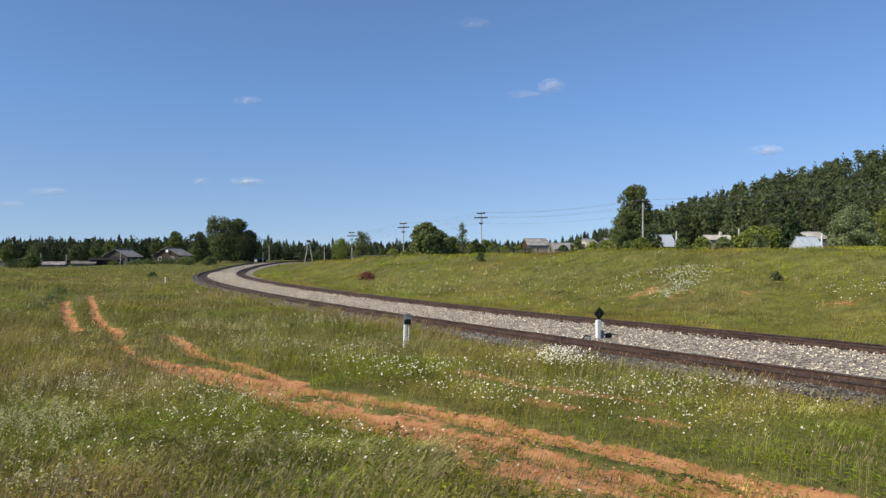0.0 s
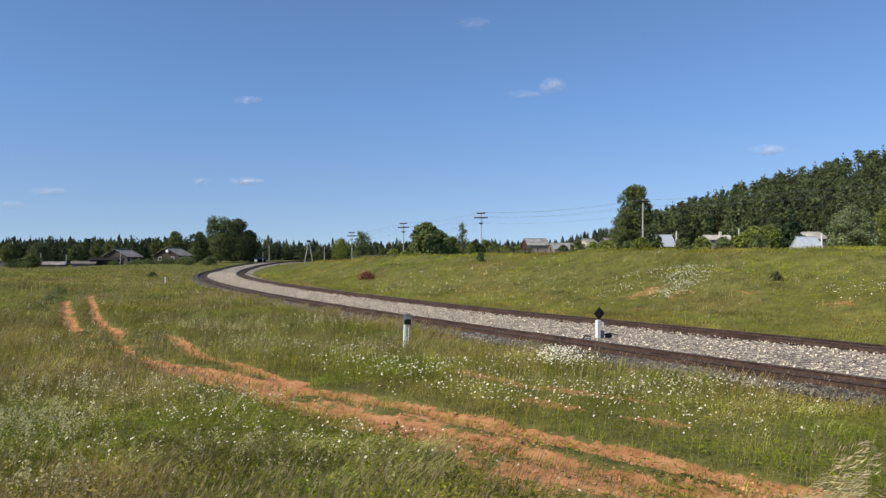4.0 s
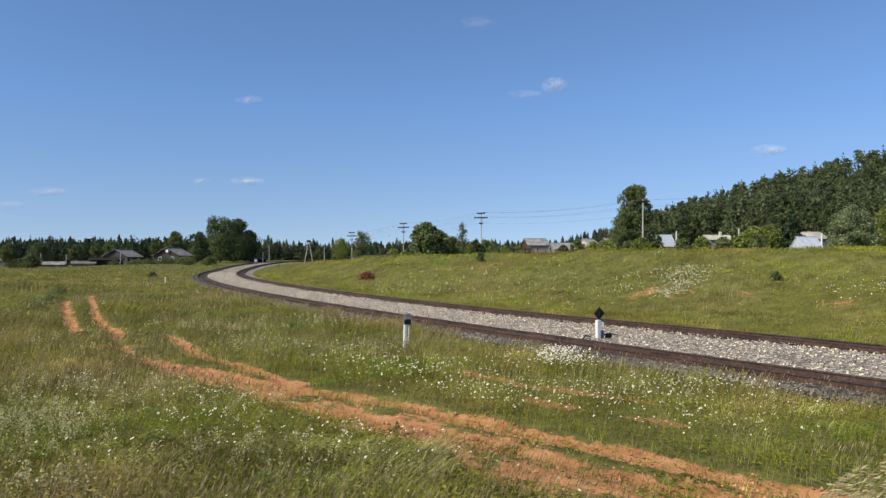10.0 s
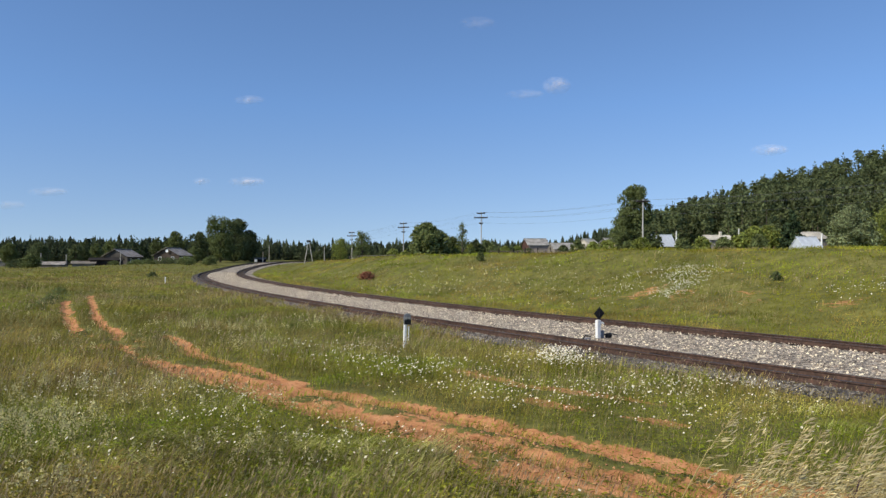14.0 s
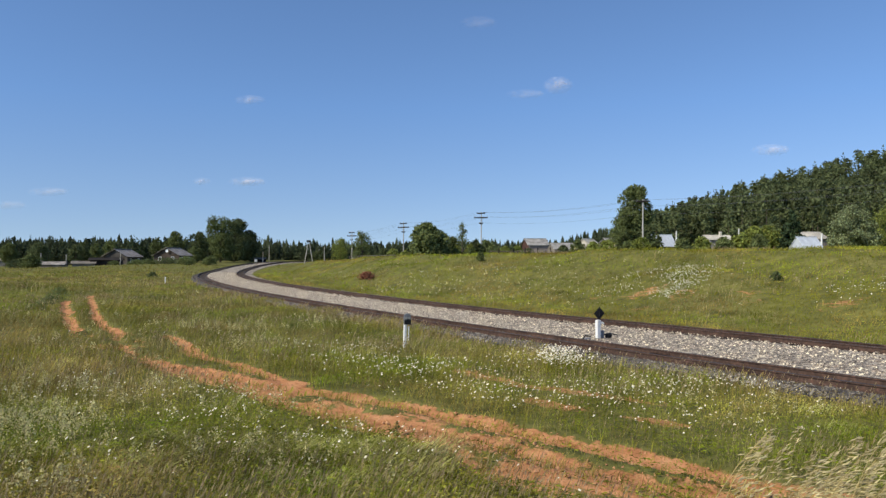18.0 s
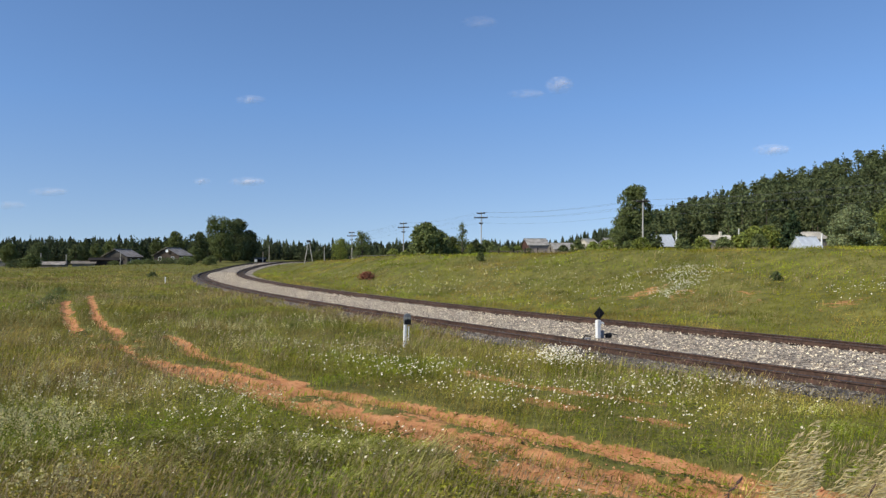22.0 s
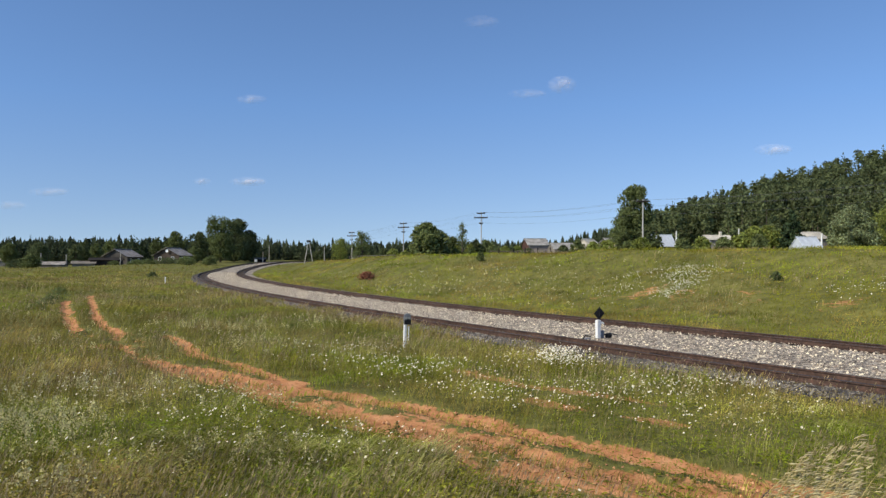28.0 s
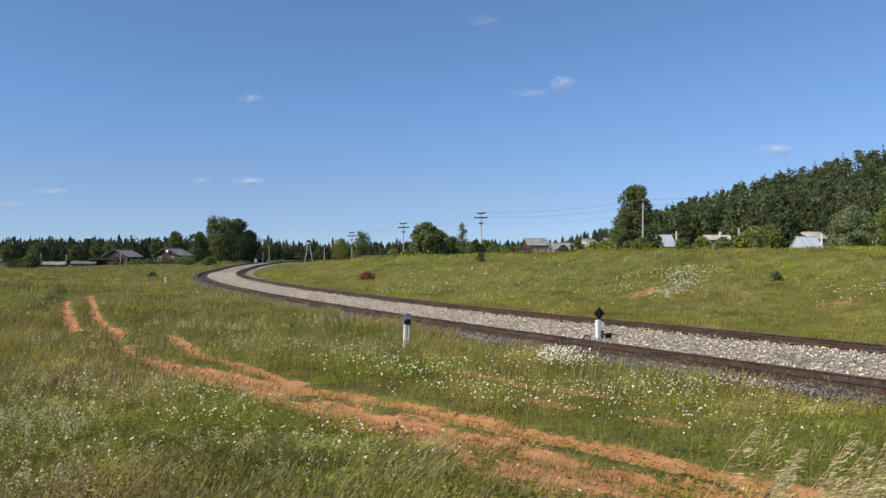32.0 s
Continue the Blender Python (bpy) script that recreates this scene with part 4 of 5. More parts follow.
def road_litter():
    r = np.random.RandomState(23)
    n = 90000
    d = np.exp(np.log(7) + r.rand(n) * np.log(40 / 7.0))
    a = (r.rand(n) * 2 - 1) * 0.62
    x, y = d * np.sin(a), d * np.cos(a)
    bare, _ = rut_field(x, y)
    k = np.where((bare > 0.3) & (r.rand(n) < 0.8))[0]
    clod, weed = k[: int(len(k) * 0.5)], k[int(len(k) * 0.5):]
    x1, y1 = x[clod], y[clod]
    m = len(clod)
    s = 0.006 + 0.035 * r.rand(m) ** 3
    base = np.array([(1, 0, 0), (0, 1, 0), (-1, 0, 0), (0, -1, 0), (0, 0, 0.8)], float)
    vv = base[None] * (0.6 + 0.8 * r.rand(m, 5, 1)) * s[:, None, None]
    vv = vv + np.stack([x1, y1, height(x1, y1)], 1)[:, None]
    t = np.array([(0, 1, 4), (1, 2, 4), (2, 3, 4), (3, 0, 4)])
    tagged(part("clay_clods", Geo().add(vv.reshape(-1, 3), (t[None] + 5 * np.arange(m)[:, None, None]).reshape(-1, 3)), M_CLAY), "crumbly orange clay clods in wheel ruts", "soil", kind="stuff")
    w = weed[wave(x[weed], y[weed], 2.6, 51) + 0.6 * wave(x[weed], y[weed], 6.0, 52) > -0.2]
    g = Geo()
    blades(r, x[w], y[w], height(x[w], y[w]), 0.05 + 0.16 * r.rand(len(w)), np.maximum(0.008, 0.001 * d[w]), 0.4 + 0.7 * r.rand(len(w)), 0, g)
    tagged(part("rut_weeds", g, M_GRASS), "sparse trodden grass on the clay track", "grass", kind="stuff")


def line_side_weeds():
    """Ragged weeds and dry stems on the ballast shoulder, close against the rail."""
    r = np.random.RandomState(29)
    n = 26000
    s, q = -18 + 90 * r.rand(n) ** 1.5, -2.7 + 1.85 * r.rand(n) ** 0.8
    x, y, _ = spot(s, q)
    d = np.hypot(x, y)
    k = wave(x, y, 0.9, 61) + 0.7 * wave(x, y, 3.0, 62) - 0.45 * (q + 1.6) + 0.5 * (r.rand(n) - 0.5) > 0.02
    x, y, d = x[k], y[k], d[k]
    n = len(x)
    hi = (0.1 + 0.28 * r.rand(n) ** 1.5) * (1 + 0.4 * wave(x, y, 1.3, 63))
    dry = r.rand(n) < 0.5
    for name, pick, mat, label in (("shoulder_weeds", ~dry, M_GRASS, "weeds growing through the ballast shoulder"), ("shoulder_dry_stems", dry, M_SEED, "dry brownish stems along the rail")):
        g = Geo()
        j = np.where(pick)[0]
        blades(r, x[j], y[j], np.full(len(j), -0.25), hi[j] + 0.05, np.maximum(0.006, 0.0008 * d[j]), 0.3 + 0.4 * r.rand(len(j)), 0, g)
        tagged(part(name, g, mat), label, "weeds", kind="stuff")


meadow()
pale_tufts()
line_side_weeds()
road_litter()
flower_heads("daisies", DAISIES, 0.0145, 0.26, 0.48, "white oxeye daisies with yellow discs in the meadow", 5, True, 0.885, 1.9)
flower_heads("daisy_clump", ((3.12, 19.5, 0.33, 0.4, 300), (2.75, 18.9, 0.5, 0.4, 60)), 0.021, 0.34, 0.74, "dense tall clump of white daisies by the track", 9)
flower_heads("bank_flowers", BANK_FLOWERS, 0.022, 0.2, 0.4, "white flower heads in drifts on the bank", 6, False, 1.0, 2.6)
cream_plumes()


# ---- trees ----
def cards(r, centres, radii, n, size, shell=0.25, ruffle=0.95):
    """Small leaf sprays round the surface of uneven clumps."""
    c, rad = np.asarray(centres, float), np.asarray(radii, float)
    if rad.ndim == 1:
        rad = np.repeat(rad[:, None], 3, 1)
    w = rad.prod(1) ** (0.67 if len(rad) < 80 else 0.45)
    k = r.choice(len(c), n, p=w / w.sum())
    d = r.randn(n, 3)
    d /= np.linalg.norm(d, axis=1)[:, None]
    p = c[k] + d * rad[k] * (shell + (1.08 - shell) * r.rand(n, 1) ** 0.6)
    nrm = d + ruffle * r.randn(n, 3) + np.array([0, 0, 0.25])
    nrm /= np.linalg.norm(nrm, axis=1)[:, None]
    t = np.cross(nrm, r.randn(n, 3))
    t /= np.linalg.norm(t, axis=1)[:, None]
    b = np.cross(nrm, t)
    s = (size * (0.55 + 0.9 * r.rand(n)))[:, None]
    v = np.stack([p - t * s, p - b * s * 0.55 + nrm * s * 0.1, p + t * s, p + b * s * 0.55 + nrm * s * 0.1], 1)
    return v.reshape(-1, 3), np.arange(4 * n).reshape(n, 4)


def crown_clumps(r, high, wide, low, kind, n=120, fat=1.0):
    """Centres and sizes of the clumps that make a crown."""
    cs, rs = [], []
    if kind == "spruce":
        tiers = 13
        for i in range(tiers):
            f = i / (tiers - 1)
            rad = wide / 2 * (1 - f) ** 0.85 + 0.3
            cs.append((0, 0, low + (high - low) * (f - 0.03)))
            rs.append((rad * 0.55, rad * 0.55, (high - low) / tiers * 0.8))
            for k in range(max(2, int(8 * (1 - f)) + 2)):
                a = r.rand() * 6.283
                e = rad * (0.45 + 0.5 * r.rand())
                cs.append((math.cos(a) * e, math.sin(a) * e, low + (high - low) * f - 0.12 * e))
                rs.append((rad * 0.5, rad * 0.5, (high - low) / tiers * 0.75))
        return cs, rs
    lobes = 0.8 + 0.34 * r.rand(7, 5)      # uneven outline, by side and by height
    for i in range(n):
        f = r.rand() * (0.95 if kind == "birch" else 1.0)
        if kind == "birch":
            env = math.sin(math.pi * min(1, 0.12 + 0.88 * f)) ** 0.6 * (1 - 0.35 * f)
        elif kind == "cone":
            env = (1 - f) ** 0.75 + 0.04
        elif kind == "dome":
            env = math.sin(math.pi * (0.16 + 0.7 * f)) ** 0.5
        elif kind == "bush":
            env = math.sqrt(max(0.02, 1 - f ** 2)) if f > 0.15 else 0.85
        else:
            env = max(0.12, math.sin(math.pi * (0.11 + 0.85 * f ** 0.9))) ** 0.72
        a = r.rand() * 6.283
        env *= lobes[int(a / 6.2832 * 7) % 7, min(4, int(f * 5))]
        e = (0.12 + 0.76 * math.sqrt(r.rand())) * env * wide / 2
        size = wide * fat * (0.085 + 0.1 * r.rand() ** 1.4) * (0.6 + 0.4 * min(1, env * 1.6))
        cs.append((math.cos(a) * e, math.sin(a) * e, low + (high - low - size) * f + size * 0.3))
        rs.append((size, size, size * 0.85))
    return cs, rs


def tree(x, y, high, wide, kind="broad", leaf=None, label="", seed=1, leaves=5200, size=None, low=None, name="tree", category="tree", sink=0.0):
    r = np.random.RandomState(seed)
    z = lay(x, y) - sink
    ob = thing(name, pose(x, y, z), label or "leafy green tree", category)
    low = (0.16 * high if kind in ("broad", "birch", "dome") else 0.04 * high) if low is None else low
    cs, rs = crown_clumps(r, high, wide, low, kind)
    g = Geo()
    if kind == "bush":
        for k in range(6):
            c = cs[k * 3]
            tube(g, [(0.1 * math.cos(k), 0.1 * math.sin(k), -0.1), (c[0] * 0.4, c[1] * 0.4, c[2] * 0.55), c], [0.016 * high, 0.011 * high, 0.004 * high], 5)
    else:
        bend = 0.04 * high * (r.rand() - 0.5)
        tube(g, [(0, 0, -0.3), (bend * 0.3, 0, high * 0.3), (bend, bend * 0.4, high * 0.65), (bend * 0.8, 0, high * 0.94)], [0.024 * high, 0.018 * high, 0.01 * high, 0.003 * high], 8)
        if kind != "spruce":
            for k in range(9):
                c = cs[k * 2 % len(cs)]
                b = min(c[2] * 0.7, high * 0.7)
                tube(g, [(bend * 0.5, 0, b), (c[0] * 0.5, c[1] * 0.5, (b + c[2]) / 2 + 0.04 * high), c], [0.008 * high, 0.005 * high, 0.0015 * high], 5)
    part("trunk" if kind != "bush" else "stems", g, M_BIRCH if kind == "birch" else M_BARK, ob)
    v, f = cards(r, cs, rs, int(leaves * 1.55), size or (0.035 * high + 0.06 if kind == "bush" else 0.012 * high + 0.06))
    part("crown", Geo().add(v, f), leaf or M_LEAF, ob)
    return ob


def prototype(kind, high, wide, seed, leaves, size):
    r = np.random.RandomState(seed)
    cs, rs = crown_clumps(r, high, wide, (0.04 if kind == "spruce" else 0.1) * high, kind, 70, 1.25)
    return cards(r, cs, rs, leaves, size, 0.55, 0.7)


def solid_spruce(seed, high=17.0, wide=7.0):
    """A far spruce: ragged skirts of needles, one above the other, to a pointed tip."""
    r = np.random.RandomState(seed)
    vs, fs = [], []
    tiers, spokes = 6, 9
    for i in range(tiers):
        z0 = high * (0.04 + 0.9 * i / tiers)
        z1 = min(high, z0 + high * 0.26)
        rad = wide / 2 * (1 - i / tiers) ** 0.9 + 0.25
        o = len(vs)
        vs.append((0.1 * r.randn(), 0.1 * r.randn(), z1))
        for k in range(spokes):
            a = 6.28318 * (k + 0.5 * (i % 2)) / spokes
            e = rad * (0.5 + 0.8 * r.rand())
            vs.append((math.cos(a) * e, math.sin(a) * e, z0 + high * 0.05 * r.randn() * 0.6))
        fs += [(o, o + 1 + k, o + 1 + (k + 1) % spokes) for k in range(spokes)]
    return np.array(vs), np.array(fs)


def woods(name, places, kinds, mat, label, seed):
    """A stand of far trees that nobody could count, as one mesh."""
    r = np.random.RandomState(seed)
    g = Geo()
    trunk = Geo()
    for x, y, k in places:
        v, f = kinds[r.randint(len(kinds))]
        a, s = r.rand() * 6.283, k * (0.9 + 0.2 * r.rand())
        c, n = math.cos(a) * s, math.sin(a) * s
        st = s * (0.95 + 0.13 * r.rand())
        z = lay(x, y)
        g.add(np.stack([v[:, 0] * c - v[:, 1] * n + x, v[:, 0] * n + v[:, 1] * c + y, v[:, 2] * st + z], 1), f, 0)
        tube(g, [(x, y, z - 0.5), (x, y, z + 11 * st)], [0.2 * s, 0.06 * s], 5, 1, False)
    tagged(part(name, g, [mat, M_BARK]), label, "woods", kind="stuff")


def build_woods():
    r = np.random.RandomState(17)
    broad = [prototype("broad", 16, 7.0, 60 + i, 700, 0.5) for i in range(5)] + [prototype("birch", 16.5, 6.2, 70 + i, 640, 0.48) for i in range(3)]
    plain = [prototype("broad", 16, 8, 64 + i, 170, 0.95) for i in range(3)] + [prototype("cone", 16, 7, 78, 150, 0.9)]
    spruce = [prototype("spruce", 17, 6.0, 80 + i, 560, 0.46) for i in range(3)]
    far = [solid_spruce(90 + i, 14.0 + 0.9 * (i % 4), 5.6 + 0.4 * i) for i in range(6)]
    places = []
    for gx in np.arange(58, 265, 6.0):
        for gy in np.concatenate([np.arange(196, 245, 8.0), np.arange(245, 335, 12.0)]):
            x, y = gx + r.uniform(-3, 3), gy + r.uniform(-3, 3)
            if x / y < 0.27 or x / y > 0.75 or x < 54 + 0.16 * (y - 196):
                continue
            places.append((x, y, 0.9 * (0.93 + 0.07 * float(smooth(0.28, 0.36, x / y)))))
    woods("hillside_wood", places, broad + broad + spruce[:1], M_WOODS, "dense mixed wood covering the hillside", 18)
    places = []
    for x0, x1, y0, dy, k0 in ((-330, 95, 345, 40, 0.56), (-330, 95, 338, 20, 0.44), (-400, 130, 400, 50, 0.62)):
        for x in np.arange(x0, x1, 0.8):
            places.append((x, y0 + dy * r.rand(), k0 + 0.08 * r.rand() + 0.2 * float(smooth(75, 95, -x))))
    woods("distant_leafy_wood", [(x + r.uniform(-1, 1), 330 + 6 * r.rand(), 0.4 + 0.1 * r.rand()) for x in np.arange(-330, 92, 2.6)] + [(x + r.uniform(-1, 1), 318 + 8 * r.rand(), 0.6 + 0.07 * r.rand()) for x in np.arange(-300, -84, 2.2)], plain, M_FARWOODS, "distant dark leafy wood below spruces", 21)
    woods("distant_wood", places, far, M_FARWOODS, "distant dark spruce wood on the horizon", 19)
    places = [(x, 292 + 24 * r.rand(), 0.58 + 0.1 * r.rand()) for x in np.arange(-235, -76, 2.0)]
    woods("village_wood", places, plain + spruce[:1], M_FARWOODS, "dark belt of trees behind the village", 20)


build_woods()

# by the far bend and the left-hand houses
tree(-72.5, 240.0, 15.4, 10.0, "dome", M_LEAF, "tall broad tree with a sunlit crown by the line", 31, 7000, low=0.8)
tree(-73.5, 264.0, 15.4, 11.0, "broad", M_LEAFDARK, "dark broad tree beside the railway bend", 32, 7000, low=0.6)
tree(-69.8, 266.0, 11.6, 8.0, "broad", M_LEAFDARK, "dark round-headed tree beside the railway bend", 33, 5000, low=0.4)
tree(-71.4, 252.0, 14.6, 10.0, "broad", M_LEAFDARK, "dark full-crowned tree beside the railway bend", 132, 5500, low=0.5)
tree(-79.5, 236.0, 5.0, 7.0, "bush", M_LEAF, "low green bush at a tree's foot", 34, 1800, name="bush", category="bush")
tree(-95.0, 262.0, 11.18, 7.6, "broad", M_LEAF, "rounded tree behind village houses", 35)
tree(-89.0, 270.0, 11.18, 7.12, "broad", M_LEAFDARK, "dark tree behind village houses", 36)
tree(-104.0, 268.0, 9.89, 5.7, "birch", M_LEAF, "slender birch behind village houses", 37)
tree(-111.0, 272.0, 9.46, 5.7, "spruce", M_NEEDLE, "dark spruce behind village houses", 38)
tree(-118.0, 262.0, 9.03, 6.17, "broad", M_LEAF, "green tree between village houses", 39)
tree(-109.0, 232.0, 7.57, 5.22, "birch", M_LEAF, "leafy birch beside a house", 40)
tree(-113.5, 228.0, 6.88, 4.75, "broad", M_LEAFDARK, "dark green tree beside a dark shed", 41)
tree(-132.0, 240.0, 8.17, 7.6, "broad", M_LEAFDARK, "dark broad tree at the village edge", 42)
tree(-128.0, 262.0, 8.6, 6.65, "broad", M_LEAFDARK, "dark broad tree behind a shed", 43)
tree(-150.0, 255.0, 8.17, 6.17, "broad", M_LEAF, "green tree at the edge of the village", 44)
tree(-155.0, 262.0, 7.74, 7.12, "broad", M_LEAFDARK, "dark leafy tree at the village edge", 45)
tree(-112.0, 200.0, 3.9, 6.5, "bush", M_LEAF, "rounded green bush in the meadow", 46, 1800, name="bush", category="bush")
for i, (bx, by, bh, bw) in enumerate(((-86.5, 208.0, 1.5, 6.0), (-77.0, 206.0, 1.9, 8.0), (-71.0, 204.0, 2.5, 6.0), (-91.5, 205.0, 1.3, 4.0), (-122.0, 210.0, 2.6, 6.0), (-66.0, 209.0, 2.6, 5.0), (-82.0, 205.0, 1.6, 6.0))):
    tree(bx, by, bh, bw, "bush", (M_LEAF, M_LEAFDARK, M_LEAF)[i % 3], "green hedge bush before the houses", 50 + i, 1300, name="bush", category="bush")
# along the top of the bank
round_tree = tree(-3.3, 150.0, 7.6, 9.0, "bush", M_LEAF, "dense round-headed green tree on the bank top", 61, 5200, low=0.3)
tree(-0.5, 158.0, 6.2, 5.5, "broad", M_LEAF, "small leafy tree on the bank top", 62, low=0.4)
tree(4.0, 152.0, 8.0, 4.8, "cone", M_LEAF, "thin open-crowned young birch", 63, 650, low=0.5)
tree(1.0, 156.0, 5.4, 4.0, "birch", M_LEAF, "thin young birch beside the bank", 64, 1200, low=0.5)
tree(-22.0, 200.0, 8.5, 6.5, "broad", M_LEAF, "green tree behind a pole on the bank", 65, 2600, low=0.4)
tree(-28.5, 205.0, 6.4, 6.0, "broad", M_LEAFLIGHT, "light green tree on the bank top", 66, 2400, low=0.3)
tall_tree = tree(33.4, 129.0, 12.8, 6.2, "dome", M_LEAF, "tall tree with a rounded open crown beside a pole", 67, 6000, low=4.4)
tree(33.2, 131.5, 9.2, 7.4, "broad", M_LEAF, "leafy tree grown up beneath a taller one", 167, 4200, low=0.3)
tree(31.0, 127.0, 8.0, 5.0, "broad", M_LEAF, "small tree grown against a taller one", 68, 2400, low=0.3)
tree(34.5, 124.0, 5.5, 5.0, "bush", M_LEAFDARK, "dark bush under a tall tree", 69, 1600, name="bush", category="bush")
willow = tree(58.3, 105.0, 6.6, 7.2, "bush", M_WILLOW, "silvery willow bush tossed by wind", 70, 9000, size=0.14, name="willow_bush", category="bush")
tree(66.0, 108.0, 7.2, 7.0, "broad", M_LEAFLIGHT, "light yellow-green leafy tree", 71, 3600, low=0.2)
tree(53.0, 112.0, 6.3, 3.4, "spruce", M_NEEDLE, "small dark spruce beside a shed", 72, 3000, low=0.2, size=0.24)
tree(49.0, 116.0, 4.6, 5.0, "bush", M_LEAFLIGHT, "light green shrub behind the bank", 73, 1900, name="bush", category="bush")

# shrubs on the level ground behind the bank
SHRUBS = ((27.4, 150.0, 4.1, 3.8, 0), (26.3, 118.0, 2.8, 3.6, 2), (23.6, 116.0, 2.4, 3.0, 2), (29.5, 117.0, 2.6, 3.2, 0), (37.5, 115.0, 3.0, 3.4, 0), (40.0, 114.0, 3.2, 3.2, 2), (43.0, 113.0, 3.0, 3.6, 0),
          (45.6, 114.0, 3.3, 3.2, 2), (48.0, 112.0, 3.3, 3.0, 0), (51.0, 116.0, 4.6, 4.2, 2), (53.0, 118.0, 4.2, 3.6, 0), (37.2, 112.0, 1.4, 2.4, 1), (12.5, 165.0, 2.8, 4.0, 0), (15.0, 168.0, 3.2, 4.0, 1),
          (28.0, 172.0, 3.6, 3.4, 1), (33.5, 170.0, 3.0, 4.0, 0), (38.5, 160.0, 3.2, 4.5, 0), (8.0, 160.0, 3.6, 3.6, 0), (5.8, 156.0, 3.3, 3.0, 2), (10.8, 158.0, 3.3, 3.6, 0), (3.0, 154.0, 3.0, 3.0, 2), (13.5, 160.0, 3.0, 3.4, 2), (-11.5, 170.0, 2.8, 4.0, 2), (-15.5, 196.0, 3.4, 5.0, 1), (-36.0, 215.0, 3.2, 5.0, 1), (-7.4, 148.0, 1.8, 3.0, 2), (2.0, 157.0, 5.0, 4.4, 0), (6.6, 159.0, 4.2, 4.0, 1), (9.4, 161.0, 4.4, 4.0, 0), (17.0, 170.0, 3.4, 4.0, 2), (20.0, 172.0, 3.0, 3.4, 1))
for i, (bx, by, bh, bw, k) in enumerate(SHRUBS):
    tree(bx, by, bh, bw, "bush", (M_LEAF, M_LEAFDARK, M_LEAFLIGHT)[k], ("green shrub behind the bank", "dark green shrub behind the bank", "light green shrub behind the bank")[k], 100 + i, 1500, size=0.2, name="bush", category="bush")
# small growth on the bank and in the meadow
tree(18.6, 41.2, 0.55, 0.7, "bush", M_LEAFDARK, "small dark bush on the bank", 130, 420, size=0.06, name="bush", category="bush")
tree(3.9, 76.7, 1.1, 0.9, "bush", M_LEAF, "small sapling on the bank", 131, 300, size=0.09, name="bush", category="bush")
tree(16.6, 61.5, 1.1, 1.8, "bush", M_LEAFLIGHT, "small bush on the bank's crest", 132, 600, size=0.09, name="bush", category="bush")
tree(-8.6, 83.7, 0.9, 2.4, "bush", M_SCRUBRED, "dead reddish brown shrub on the bank", 133, 500, size=0.1, name="dead_shrub", category="bush")
# leafy clumps added to stand for the shadow along the rut's grassy edge
for i in range(6):
    tree(-20.6 - 1.55 * i, 37.5 + 3.4 * i, 0.36 + 0.08 * (i % 3), 1.4, "bush", M_LEAF, "leafy clumps added for the shaded grassy edge of the field track", 138 + i, 210, size=0.05, name="weed_or_shade_clump", category="weeds")
tree(-43.3, 109.9, 0.9, 1.6, "bush", M_LEAFDARK, "low dark weeds in the meadow", 135, 400, size=0.1, name="weed_or_shade_clump", category="weeds")
tree(-12.74, 26.2, 0.3, 0.5, "bush", M_LEAF, "dark weeds between wheel ruts", 136, 120, size=0.04, name="weed_or_shade_clump", category="weeds")
tree(-0.75, 11.9, 0.27, 0.14, "bush", M_LEAF, "thin weed standing in a clay rut", 137, 40, size=0.022, name="weed_or_shade_clump", category="weeds")


# ---- posts beside the line ----
def picket_post(x, y):
    z = lay(x, y) + 0.07
    ob = thing("distance_post", pose(x, y, z, 0, 2, 18), "white concrete line post with a dark grey number head", "marker post")
    part("post", Geo().bm(slab(0.1, 0.1, 1.32, 0.015), pose(-0.03, 0, 0.26)), M_WHITE, ob)
    part("brace", Geo().bm(slab(0.04, 0.05, 0.5, 0.01), pose(0.085, -0.02, 0.42)), M_WHITE, ob)
    head = Geo().bm(slab(0.26, 0.08, 0.26, 0.03), pose(0.03, -0.02, 0.86))
    tube(head, [(0.03, -0.06, 0.98), (0.03, 0.02, 0.98)], [0.125, 0.125], 14)
    hd = part("head", head, M_GREYMETAL, ob, "dark grey rounded metal head")
    part("plate", Geo().bm(slab(0.24, 0.02, 0.15, 0.004), pose(0.03, -0.075, 0.8)), M_BLACK, hd, "black plate")
    for k in range(2):
        part("bar", Geo().bm(slab(0.07, 0.012, 0.05, 0.003), pose(-0.02 + 0.1 * k, -0.073, 0.94)), M_POLE, hd)


